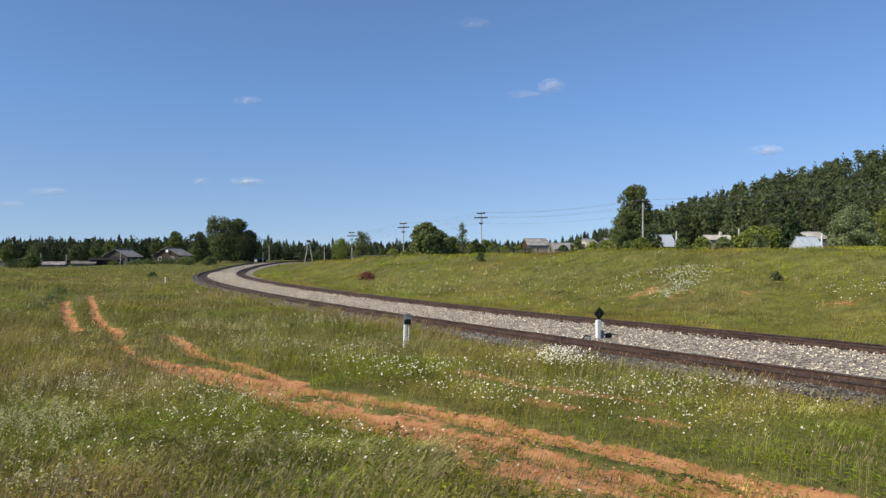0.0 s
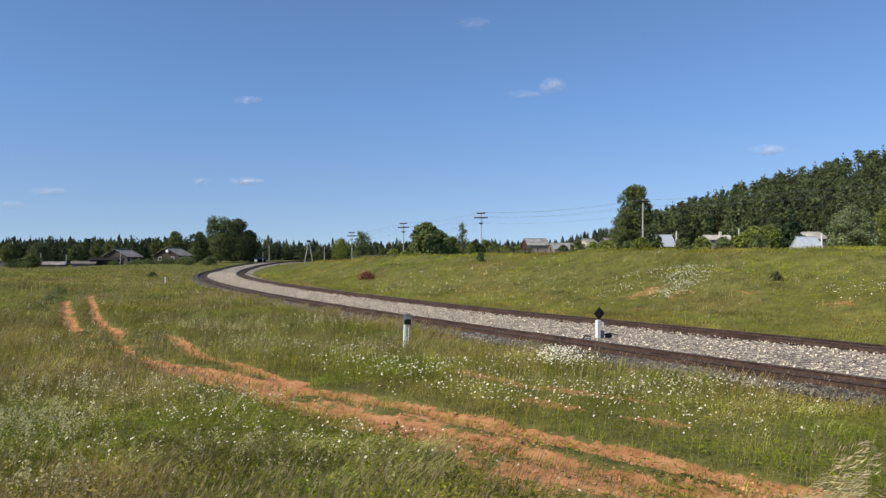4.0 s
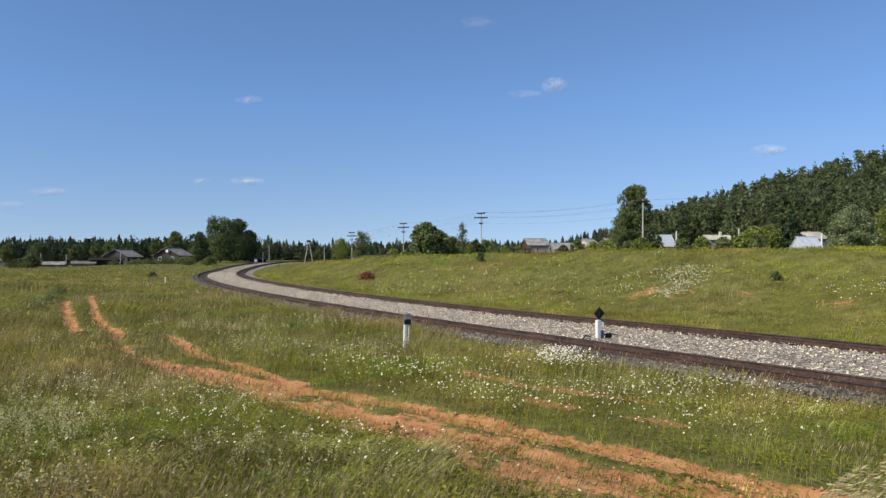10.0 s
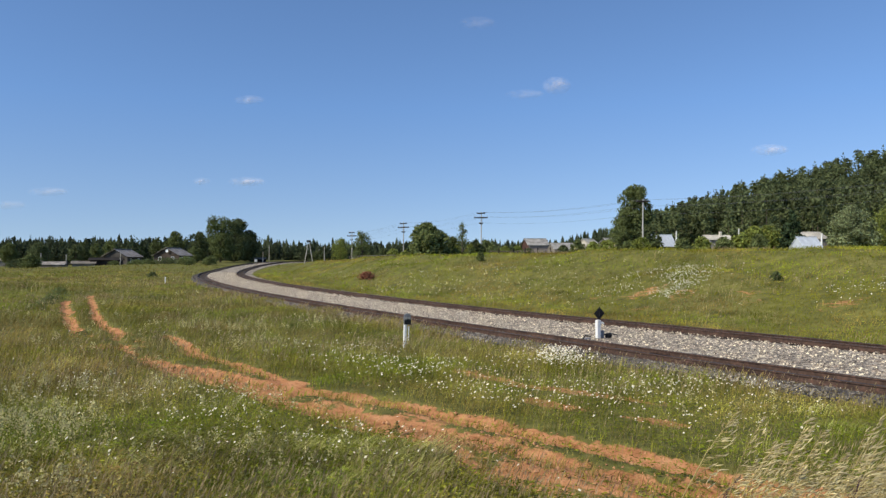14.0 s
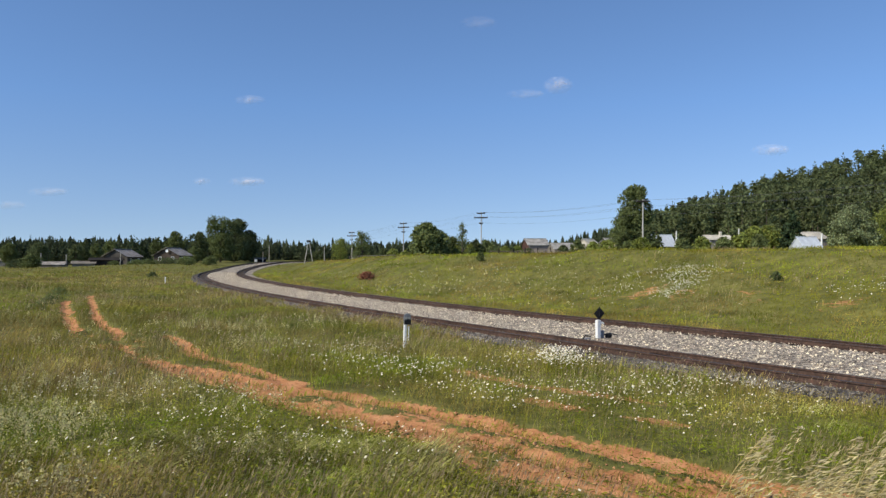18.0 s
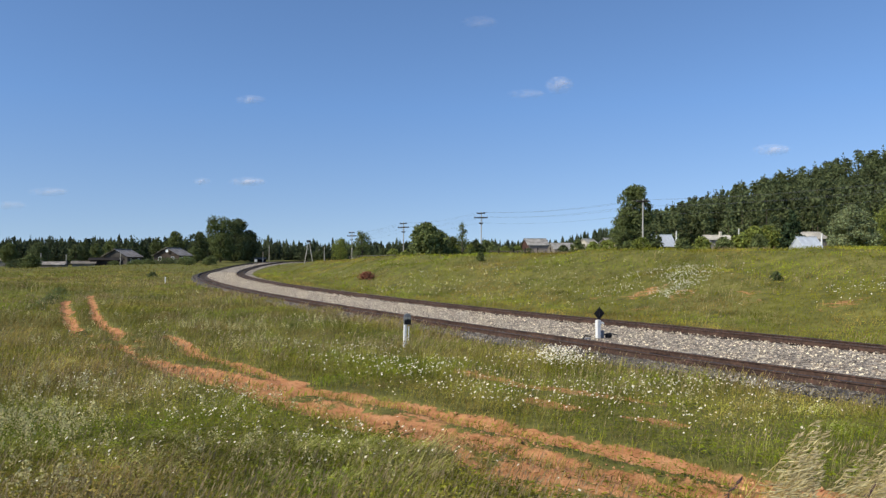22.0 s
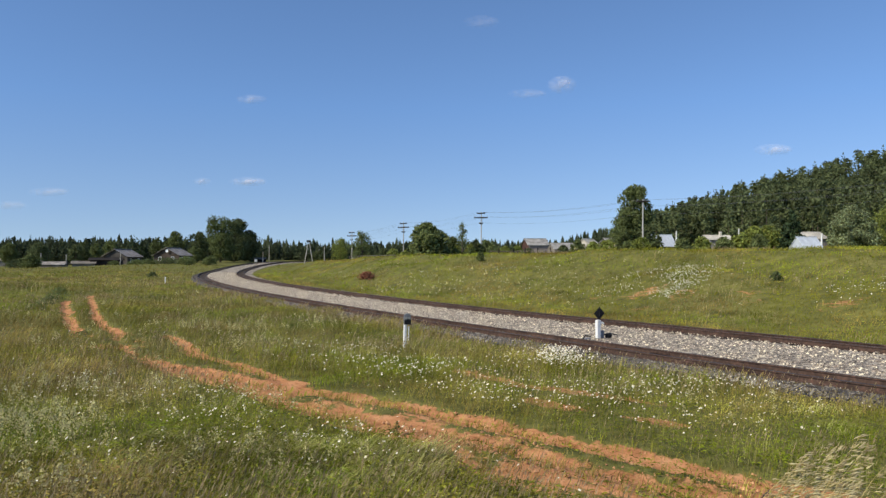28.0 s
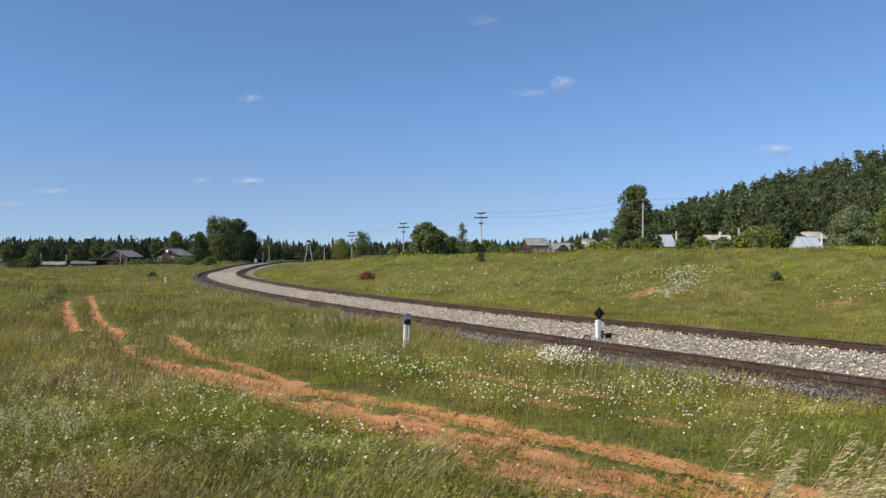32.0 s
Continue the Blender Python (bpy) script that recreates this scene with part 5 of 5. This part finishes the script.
def switch_stand(x, y):
    z = -0.13
    ob = thing("switch_stand", pose(x, y, z, 0, 0, 24), "white switch stand with a black diamond target on the ballast", "railway signal")
    part("base", Geo().bm(slab(0.46, 0.3, 0.06, 0.012), pose(0.08, 0, -0.04)), M_BLACK, ob)
    part("column", Geo().bm(slab(0.15, 0.15, 0.68, 0.012), pose(-0.06, 0, 0.38)), M_WHITE, ob, "whitewashed column")
    part("gearbox", Geo().bm(slab(0.15, 0.16, 0.3, 0.02), pose(0.12, 0.03, 0.18)), M_GREYMETAL, ob, "grey painted housing")
    part("cap", Geo().bm(slab(0.14, 0.15, 0.07, 0.015), pose(0.1, 0.0, 0.6)), M_WHITE, ob)
    part("spindle", tube(Geo(), [(0, 0, 0.6), (0, 0, 0.84)], [0.025, 0.02], 8), M_BLACK, ob)
    s = 0.34
    target = part("target", Geo().bm(slab(s, 0.03, s, 0.01), pose(0, 0, 0.95) @ pose(0, 0, 0, 0, 45, 0)), M_BLACK, ob, "black diamond plate")
    part("fin", Geo().bm(slab(s * 0.8, 0.025, s * 0.8, 0.01), pose(0.07, 0.05, 0.96) @ pose(0, 0, 0, 0, 22, 40)), M_BLACK, target)
    lever = part("lever", tube(Geo(), [(0.2, 0, 0.16), (0.45, 0.04, 0.2), (0.85, 0.1, 0.13)], [0.028, 0.024, 0.02], 8), M_BLACK, ob)
    part("counterweight", tube(Geo(), [(0.36, 0.04, 0.12), (0.52, 0.06, 0.12)], [0.1, 0.1], 14), M_BLACK, lever, "round black counterweight")
    part("rod", tube(Geo(), [(-0.15, -0.1, 0.02), (-1.2, -0.75, -0.06)], [0.022, 0.022], 6), M_RAIL, ob)
    crank = part("crank", Geo().bm(slab(0.34, 0.2, 0.1, 0.02), pose(-0.5, 0.1, 0.02, 0, 0, 20)), M_GREYMETAL, ob, "grey iron crank on the ballast")
    part("crank_arm", tube(Geo(), [(-0.7, 0.05, 0.03), (-0.55, 0.1, 0.16), (-0.3, 0.12, 0.1)], [0.03, 0.026, 0.022], 7), M_BLACK, crank)


def white_post(x, y, high, wide, label):
    ob = thing("marker_post", pose(x, y, lay(x, y), 0, 1.5, 10), label, "marker post")
    part("post", Geo().bm(slab(wide, wide, high + 0.2, 0.015), pose(0, 0, high / 2 - 0.1)), M_WHITE, ob)
    part("cap", Geo().bm(slab(wide * 1.12, wide * 1.12, 0.05, 0.012), pose(0, 0, high)), M_WHITE, ob)


picket_post(-1.27, 25.0)
switch_stand(5.74, 27.1)
white_post(-32.4, 86.0, 0.8, 0.13, "short white painted post in the meadow")
white_post(-66.5, 262.0, 1.0, 0.9, "squat white block beside the line")


# ---- pole line and wires ----
def utility_pole(x, y, top, arms=2, mat=None, turn=0.0, r0=0.15):
    z = lay(x, y)
    ob = thing("utility_pole", pose(x, y, z, 0, 0, turn), "tall pale utility pole with wooden crossarms and insulators" if arms else "plain pale pole behind the bank", "utility pole", "pole line" if arms else "")
    h = top - z
    part("pole", tube(Geo(), [(0, 0, -0.4), (0, 0, h * 0.5), (0.03, 0, h)], [r0, r0 * 0.85, r0 * 0.65], 9), mat or M_POLE, ob)
    if arms:
        for dz, w, n in ((0.35, 1.9, 2), (1.35, 3.1, 4), (2.6, 0.9, 2))[: 3 if arms == 2 else arms]:
            arm = part("crossarm", Geo().bm(slab(w, 0.15, 0.24, 0.012), pose(0, -0.17, h - dz)), M_WOODDARK, ob)
            for k in range(n):
                u = (k / (n - 1) - 0.5) * (w - 0.2)
                g = tube(Geo(), [(u, -0.16, h - dz + 0.05), (u, -0.16, h - dz + 0.16), (u, -0.16, h - dz + 0.28)], [0.03, 0.1, 0.07], 7)
                part("insulator", g, M_GREYMETAL, arm, "grey porcelain insulator")
    if arms == 2:
        part("brace", tube(Geo(), [(-0.8, -0.16, h - 1.35), (0, -0.12, h - 2.1)], [0.025, 0.025], 5), M_WOODGREY, ob)
        part("brace", tube(Geo(), [(0.8, -0.16, h - 1.35), (0, -0.12, h - 2.1)], [0.025, 0.025], 5), M_WOODGREY, ob)
    return ob


POLES = ((70.0, 95.0, 14.2), (32.0, 118.0, 12.3), (8.5, 164.0, 13.2), (-10.5, 196.0, 12.4), (-27.8, 225.0, 11.0), (-44.0, 262.0, 10.4))
for px, py, pt in POLES[:5]:
    utility_pole(px, py, pt, 1 if px > 30 else 2, turn=-16)
for (ax, ay, az), (bx, by, bz) in zip(POLES[:4], POLES[1:5]):
    for u, dz in ((-0.85, -0.1), (0.85, -0.1), (-1.4, -1.1), (1.4, -1.1), (-0.4, -2.4)):
        c, s = u * math.cos(radians(-16)), u * math.sin(radians(-16))
        pts = [(ax + c + (bx - ax) * t, ay + s + (by - ay) * t, az + dz + (bz - az) * t - 4 * 0.75 * t * (1 - t)) for t in (i / 12 for i in range(13))]
        w = tube(Geo(), pts, [0.011] * 13, 5)
        tagged(part("overhead_wire", w, M_WIRE), "thin grey wire sagging between utility poles", "wire", "wires of the pole line")
for px, py, pt in ((40.5, 128.0, 7.6), (60.2, 150.0, 8.9), (62.9, 150.0, 9.0)):
    utility_pole(px, py, pt, False, M_WHITE, r0=0.17)
for px, py, pt in ((-89.7, 205.0, 4.6), (-111.8, 205.0, 4.3), (-105.3, 206.0, 3.9), (-66.5, 282.0, 7.6), (-64.0, 262.0, 5.2), (-42.0, 250.0, 6.0), (-33.0, 205.0, 6.0)):
    utility_pole(px, py, pt, False, M_POLE, r0=0.13)


def a_frame(x, y, top):
    z = lay(x, y)
    h = top - z
    ob = thing("a_frame_pole", pose(x, y, z), "grey wooden A-frame pole beside the line", "utility pole")
    for s in (-1, 1):
        part("leg", tube(Geo(), [(s * 1.05, 0, -0.3), (s * 0.12, 0, h)], [0.13, 0.09], 8), M_POLE, ob)
    part("crosspiece", Geo().bm(slab(1.1, 0.1, 0.12, 0.01), pose(0, -0.14, h * 0.45)), M_WOODGREY, ob)
    part("cap", Geo().bm(slab(1.0, 0.5, 0.5, 0.03), pose(0, -0.1, h + 0.1)), M_WOODDARK, ob, "dark fitting at the head")


a_frame(-33.7, 185.0, 7.0)
for i, px in enumerate((10.3, 12.0, 13.8, 15.8, 8.2)):
    py = 108.0
    ob = thing("fence_post", pose(px, py, lay(px, py), 3 * (i % 3) - 3, 2, 20 * i), "dark weathered wooden fence post on the bank", "fence post", "fence posts")
    part("stake", tube(Geo(), [(0, 0, -0.2), (0.02, 0, 0.7), (0, 0.02, 1.35)], [0.1, 0.095, 0.08], 7), M_WOODDARK, ob)


# ---- houses ----
def house(name, x, y, turn, wide, length, wall, rise, m_wall, m_roof, label, windows=2, chimney=True, base=None, m_gable=None, over=0.4, category="house"):
    """Ridge along the thing's y; gables at both ends."""
    z = lay(x, y) if base is None else base
    ob = thing(name, pose(x, y, z, 0, 0, turn), label, category)
    w, l = wide / 2, length / 2
    walls = part("wall", Geo().bm(slab(wide, length, wall + 0.4, 0.03), pose(0, 0, wall / 2 - 0.2)), m_wall, ob)
    n = int(length / 0.9)
    lath = slab(0.03, 0.08, wall - 0.1, 0.006)
    for k in range(n):
        for s in (-1, 1):
            part("batten", Geo().bm(lath, pose(s * (w + 0.012), -l + (k + 0.5) * length / n, wall / 2)), m_wall, walls)
    for s in (-1, 1):
        g = Geo()
        yy, t = s * (l - 0.02), 0.1
        v = [(-w, yy - t, wall - 0.02), (w, yy - t, wall - 0.02), (0, yy - t, wall + rise), (-w, yy + t * 0.4, wall - 0.02), (w, yy + t * 0.4, wall - 0.02), (0, yy + t * 0.4, wall + rise)]
        g.add(v, [(0, 1, 2), (3, 5, 4)]).add(v, [(0, 3, 4, 1), (1, 4, 5, 2), (2, 5, 3, 0)])
        part("gable", g, m_gable or m_wall, ob)
    if m_gable and m_gable != m_wall:
        part("end_boards", Geo().bm(slab(wide - 0.04, 0.04, wall - 0.05, 0.008), pose(0, -l - 0.022, wall / 2)), m_gable, ob)
    slope = math.hypot(w, rise)
    ang = math.degrees(math.atan2(rise, w))
    for s in (-1, 1):
        rid = pose(s * (w / 2 + 0.1), 0, wall + rise / 2 + 0.06 - 0.1 * rise / w, 0, s * ang, 0)
        sheet = part("roof_slope", Geo().bm(slab(slope + over, length + 2 * over, 0.08, 0.015), rid), m_roof, ob)
        seam = slab(slope + over - 0.04, 0.05, 0.035, 0.01)
        for k in range(1, int(length / 1.0) + 1):
            part("seam", Geo().bm(seam, rid @ pose(0, -l - over + k * (length + 2 * over) / (int(length) + 1), 0.05)), m_roof, sheet)
    part("ridge_cap", Geo().bm(slab(0.25, length + 2 * over + 0.04, 0.07, 0.02), pose(0, 0, wall + rise + 0.12)), m_roof, ob)
    if chimney:
        ch = part("chimney", Geo().bm(slab(0.5, 0.5, 1.3, 0.03), pose(0.3, l * 0.3, wall + rise + 0.2)), M_BEIGE, ob)
        part("chimney_cap", Geo().bm(slab(0.62, 0.62, 0.1, 0.02), pose(0.3, l * 0.3, wall + rise + 0.87)), M_GREYSTONE, ch)
    for k in range(windows):
        u = (k + 0.5) / windows * wide - w
        add_window(ob, pose(u, -l - 0.02, wall * 0.52), 0.9, 1.1)
        add_window(ob, pose(w + 0.03, (k + 0.5) / windows * length - l, wall * 0.52, 0, 0, 90), 0.9, 1.1)
    return ob


def add_window(ob, m, w, h):
    win = part("window", Geo().bm(slab(w, 0.05, h, 0.01), m), M_GLASS, ob, "dark glass window")
    for dx, dz, sx, sz in ((0, h / 2, w + 0.24, 0.12), (0, -h / 2, w + 0.24, 0.12), (-w / 2, 0, 0.12, h), (w / 2, 0, 0.12, h), (0, 0, 0.06, h)):
        part("window_frame", Geo().bm(slab(sx, 0.09, sz, 0.01), m @ pose(dx, -0.01, dz)), M_WHITE, win)


house("village_house", -98.2, 226.0, -4, 7.6, 9.0, 2.55, 2.1, M_LOGGREY, M_OLDROOF, "weathered log house with a grey slate roof", 2, False, m_gable=M_LOGGREY, over=0.7)
house("village_house", -82.1, 224.2, -4, 7.8, 9.0, 2.35, 2.15, M_LOGGREY, M_OLDROOF, "low weathered house with a broad grey slate roof", 2, False, m_gable=M_BROWNLOG, over=0.7)
house("shed", -97.2, 213.0, -72, 3.4, 8.5, 1.5, 0.6, M_WOODDARK, M_WOODDARK, "long low black timber shed at the meadow's edge", 0, False, category="shed")
house("shed", -102.2, 210.0, -72, 3.0, 5.8, 0.8, 0.6, M_WOODGREY, M_WOODGREY, "low grey board shed joined to a black one", 0, False, category="shed")
house("shed", -108.6, 206.0, -85, 3.2, 6.2, 0.9, 0.7, M_WOODGREY, M_OLDROOF, "low shed with a faded pinkish roof", 0, False, category="shed")
house("village_house", -158.0, 262.0, -70, 7.0, 9.0, 2.2, 1.6, M_WOODGREY, M_BEIGE, "distant house with a pale roof among trees", 1, False)
house("shed", -67.8, 270.0, -85, 3.0, 5.5, 0.9, 0.5, M_WOODDARK, M_WOODGREY, "dark low hut beside the railway bend", 0, False, category="shed")
house("village_house", 22.7, 182.0, -76, 4.8, 5.0, 3.9, 1.5, M_PINKBOARD, M_ASBESTOS, "small brown-gabled house with a pale grey roof", 0, False, m_gable=M_REDWOOD)
house("village_house", 31.5, 196.0, -75, 5.0, 6.0, 3.1, 1.6, M_WOODGREY, M_ASBESTOS, "house roof of pale slate behind shrubs", 1, False)
house("village_house", 36.6, 186.0, -35, 5.0, 6.0, 3.4, 2.0, M_WOODGREY, M_BEIGE, "house with a pale gable behind shrubs", 1, False, m_gable=M_BEIGE)
house("village_house", 36.4, 152.0, -70, 5.0, 7.0, 2.6, 1.6, M_WOODGREY, M_ASBESTOS, "grey-roofed house beside a tall tree", 1, False)
house("village_house", 41.6, 141.0, -85, 5.0, 3.6, 2.3, 2.1, M_WOODGREY, M_ZINC, "small house with a pale zinc roof", 1, False)
house("village_house", 60.0, 162.0, -80, 5.0, 5.5, 3.4, 1.0, M_WOODGREY, M_BEIGE, "long low house with a pale roof behind hedges", 2, True)
house("village_house", 67.6, 136.0, -80, 5.0, 3.6, 2.6, 1.2, M_WOODGREY, M_BEIGE, "beige-roofed house below the wooded hill", 1, False)
house("shed", 47.3, 96.0, -84, 3.4, 2.4, 0.7, 1.5, M_WOODDARK, M_ZINC, "bluish zinc-roofed shed behind the bank", 0, False, category="shed", over=0.2, m_gable=M_ZINC)
dish = [o for o in scene.objects if o.name.startswith("village_house")][1]
bowl = Geo()
rings = [[(0.5 * k / 3 * math.cos(a), -0.14 + 0.14 * (k / 3) ** 2 * -1 + 0.14, 0.5 * k / 3 * math.sin(a)) for a in (6.28318 * j / 12 for j in range(12))] for k in (0.2, 1, 2, 3)]
bowl.add([p for ring in rings for p in ring], [[k * 12 + j, k * 12 + (j + 1) % 12, (k + 1) * 12 + (j + 1) % 12, (k + 1) * 12 + j] for k in range(3) for j in range(12)])
bowl_ob = part("satellite_dish", bowl, M_WHITE, dish, "white satellite dish")
bowl_ob.location = (0.4, -5.0, 3.6)
part("bracket", tube(Geo(), [(0, 0, 0), (0, 0.55, -0.1)], [0.03, 0.03], 6), M_GREYMETAL, bowl_ob)


def plank_fence(x0, y0, x1, y1, n, high):
    z = lay(x0, y0)
    ob = thing("plank_fence", pose(x0, y0, z), "low weathered wooden rail fence along the bank top", "fence")
    pts = [(x0 + (x1 - x0) * k / n, y0 + (y1 - y0) * k / n) for k in range(n + 1)]
    for px, py in pts:
        part("post", Geo().bm(slab(0.12, 0.12, high + 0.4, 0.015), pose(px - x0, py - y0, lay(px, py) - z + high / 2 - 0.2, 0, 2, 11 * px)), M_LOGGREY, ob)
    for (ax, ay), (bx, by) in zip(pts, pts[1:]):
        za, zb = lay(ax, ay) - z, lay(bx, by) - z
        for f in (0.5, 0.92):
            part("rail", tube(Geo(), [(ax - x0, ay - y0, za + high * f), (bx - x0, by - y0, zb + high * f)], [0.05, 0.045], 6), M_WOODGREY, ob)


plank_fence(-20.0, 158.0, -0.5, 147.0, 9, 1.0)
plank_fence(7.0, 110.0, 17.0, 107.0, 5, 0.95)
utility_pole(48.8, 95.0, 6.1, False, M_WHITE, r0=0.12)

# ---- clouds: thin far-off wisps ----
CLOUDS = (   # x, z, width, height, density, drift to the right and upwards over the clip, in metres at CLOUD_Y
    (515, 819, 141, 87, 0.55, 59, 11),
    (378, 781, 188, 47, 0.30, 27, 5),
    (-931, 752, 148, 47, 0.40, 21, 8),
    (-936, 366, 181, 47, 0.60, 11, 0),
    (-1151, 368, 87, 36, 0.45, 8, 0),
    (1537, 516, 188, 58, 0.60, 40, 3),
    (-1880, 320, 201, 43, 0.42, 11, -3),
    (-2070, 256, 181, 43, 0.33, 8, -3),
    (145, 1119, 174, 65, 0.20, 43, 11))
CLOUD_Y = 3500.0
cloud_things = []


def cloud(i, wide, high, dense):
    """A shallow curved sheet of vapour, thin at its rim."""
    nx, nz = 28, 14
    u, w = np.meshgrid(np.linspace(-1, 1, nx), np.linspace(-1, 1, nz))
    u, w = u.ravel(), w.ravel()
    thick = np.clip(1 - (u ** 2 + w ** 2), 0, 1) ** 0.8
    thick *= 0.75 + 0.25 * wave(u * 4 + 9 * i, w * 2, 1.6, 60 + i)
    v = np.stack([u * wide / 2, -0.25 * high * thick, w * high / 2], 1)
    k = np.arange(nx * nz).reshape(nz, nx)
    ob = part("cloud", Geo().add(v, np.stack([k[:-1, :-1], k[:-1, 1:], k[1:, 1:], k[1:, :-1]], -1).reshape(-1, 4)), cloud_material(dense), smooth=True)
    at = ob.data.attributes.new("thick", "FLOAT", "POINT")
    at.data.foreach_set("value", thick.astype(np.float32))
    return tagged(ob, "small thin white wisp of cloud in a blue sky", "cloud", "small clouds")


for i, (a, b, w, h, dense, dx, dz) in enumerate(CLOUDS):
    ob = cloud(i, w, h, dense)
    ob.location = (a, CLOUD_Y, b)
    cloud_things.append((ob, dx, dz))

# ---- tall wind-blown grass close to the camera ----
stalk_things = []


def oat_stalk(x, y, high, seed, mat, label, spike=False):
    r = random.Random(seed)
    z = lay(x, y)
    ob = thing("tall_grass_stalk", pose(x, y, z), label, "grass stalk", "tall wind-blown grasses")
    pts = [Vector((0.22 * (t ** 2.2) * high, 0.05 * t * high, high * (t - 0.10 * t ** 4))) for t in (0, 0.25, 0.5, 0.7, 0.85, 1.0)]
    part("stem", tube(Geo(), pts, [0.0028, 0.0026, 0.0022, 0.0018, 0.0014, 0.0008], 5), M_GRASSDRY, ob)
    g = Geo()
    spk = bmesh.new()
    for p in ((-1, 0, 0), (-0.3, 0.2, 0), (-0.3, -0.2, 0), (-0.3, 0, 0.22), (-0.3, 0, -0.22), (1, 0, 0)):
        spk.verts.new(p)
    bmesh.ops.convex_hull(spk, input=spk.verts)
    n = 60 if spike else 34
    for k in range(n):
        t = 0.74 + 0.27 * k / n
        i = min(4, max(0, [j for j in range(6) if (0, 0.25, 0.5, 0.7, 0.85, 1.0)[j] <= t][-1]))
        lo = (0, 0.25, 0.5, 0.7, 0.85, 1.0)[i]
        hi = (0, 0.25, 0.5, 0.7, 0.85, 1.0)[i + 1]
        p = pts[i].lerp(pts[i + 1], min(1.0, (t - lo) / (hi - lo)))
        out = (0.034 if spike else 0.10) * (1.05 - (t - 0.74) / 0.27) + 0.01
        e = p + Vector((out * r.uniform(0.5, 1.1), out * r.uniform(-0.7, 0.7), out * r.uniform(-0.1, 0.5)))
        if not spike:
            tube(g, [p, e], [0.0007, 0.0006], 3, 0, False)
        m = Matrix.Translation(e) @ pose(0, 0, 0, 0, r.uniform(-50, -5) if not spike else r.uniform(-80, -40), r.uniform(-35, 35))
        s = r.uniform(0.016, 0.024) if not spike else r.uniform(0.008, 0.022)
        g.bm(spk, m @ Matrix.Diagonal((s, s * 0.8, s * 0.8, 1)), 1)
    part("panicle", g, [M_GRASSDRY, mat], ob)
    leaf = Geo()
    lr = np.random.RandomState(seed)
    blades(lr, np.zeros(4), np.zeros(4), np.zeros(4), 0.35 + 0.25 * lr.rand(4), np.full(4, 0.008), np.full(4, 0.5), 0, leaf)
    part("leaves", leaf, M_GRASS, ob)
    stalk_things.append((ob, Vector((x, y, z)), r.uniform(-0.25, 0.25), r.uniform(0, 6.28), r.uniform(-12, 12)))


sr = random.Random(77)
for k in range(134):
    f = sr.random() ** (0.28 if k % 14 else 1.2)
    sy = 2.7 + 1.2 * sr.random()
    sx = sy * (0.22 + 0.36 * f)
    oat_stalk(sx, sy, 1.32 + 0.25 * sr.random() + 0.07 * f, 200 + k, M_OAT, "tall pale oat-like grass stalk bent by wind")
for k in range(9):
    sy = 2.8 + 0.9 * sr.random()
    oat_stalk(sy * (0.22 + 0.33 * sr.random()), sy, 1.12 + 0.22 * sr.random(), 300 + k, M_PURPLE, "purple-brown grass spike among paler stalks", True)
# how upright the wind leaves the stalks: (seconds, 0 bent flat to 1 upright)
GUSTS = ((0, -0.3), (0.5, 0.75), (1, 0.5), (1.5, 0.88), (2, 0.35), (2.5, 0.45), (3, 0.65), (3.5, 0.62), (4.5, 0.5), (5.5, 0.48), (6.3, 0.5), (7.1, 0.95), (7.9, 0.52), (8.8, 0.44), (9.6, 0.48), (10.4, 0.5), (11.2, 0.54), (12.1, 0.68),
         (12.9, 0.76), (13.7, 0.92), (14.5, 0.84), (15.5, 0.78), (16.5, 0.76), (17.3, 0.73), (18.1, 0.8), (18.9, 0.68), (19.8, 0.62), (20.6, 0.86), (21.4, 0.75), (22.2, 0.78), (23, 0.65), (23.9, 0.75), (24.7, 0.8), (25.1, 0.78), (25.5, 0.66),
         (26.5, 0.7), (27.5, 0.8), (28, 0.68), (28.8, 0.86), (29.6, 0.8), (30.4, 0.95), (31.2, 0.88), (32, 0.75))


def motions():
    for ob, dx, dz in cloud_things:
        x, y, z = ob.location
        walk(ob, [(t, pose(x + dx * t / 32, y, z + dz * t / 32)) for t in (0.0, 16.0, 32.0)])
    for bush, swing in ((willow, 1.6), (tall_tree, 0.35), (round_tree, 0.45)):
        for o in bush.children:
            if o.name.startswith("crown"):
                walk(o, [(0.5 * i, pose(0, 0, 0, swing * math.sin(1.3 * i), 1.2 * swing * math.sin(0.9 * i + 1.0), 0.8 * math.sin(0.7 * i))) for i in range(65)])
    for ob, reach, ph in sway_things:
        walk(ob, [(0.5 * i, pose(reach * (math.sin(1.15 * i + ph) + 0.5 * math.sin(0.47 * i + 2.1 * ph)), 0.4 * reach * math.sin(0.9 * i + 1.7 * ph), 0)) for i in range(65)])
    gt, gv = [a for a, _ in GUSTS], [b for _, b in GUSTS]
    for ob, p, off, ph, yaw in stalk_things:
        rows = []
        for i in range(65):
            t = i * 0.5
            up = float(np.interp(t, gt, gv)) + (off + 0.12 * math.sin(2.1 * t + ph)) * (1.0 if t > 0 else 0.0)
            bend = 6 + 42 * (1 - up)
            rows.append((t, pose(*p, 4 * math.sin(1.7 * t + ph), 0, yaw) @ pose(0, 0, 0, 0, bend, 0)))
        walk(ob, rows)


motions()
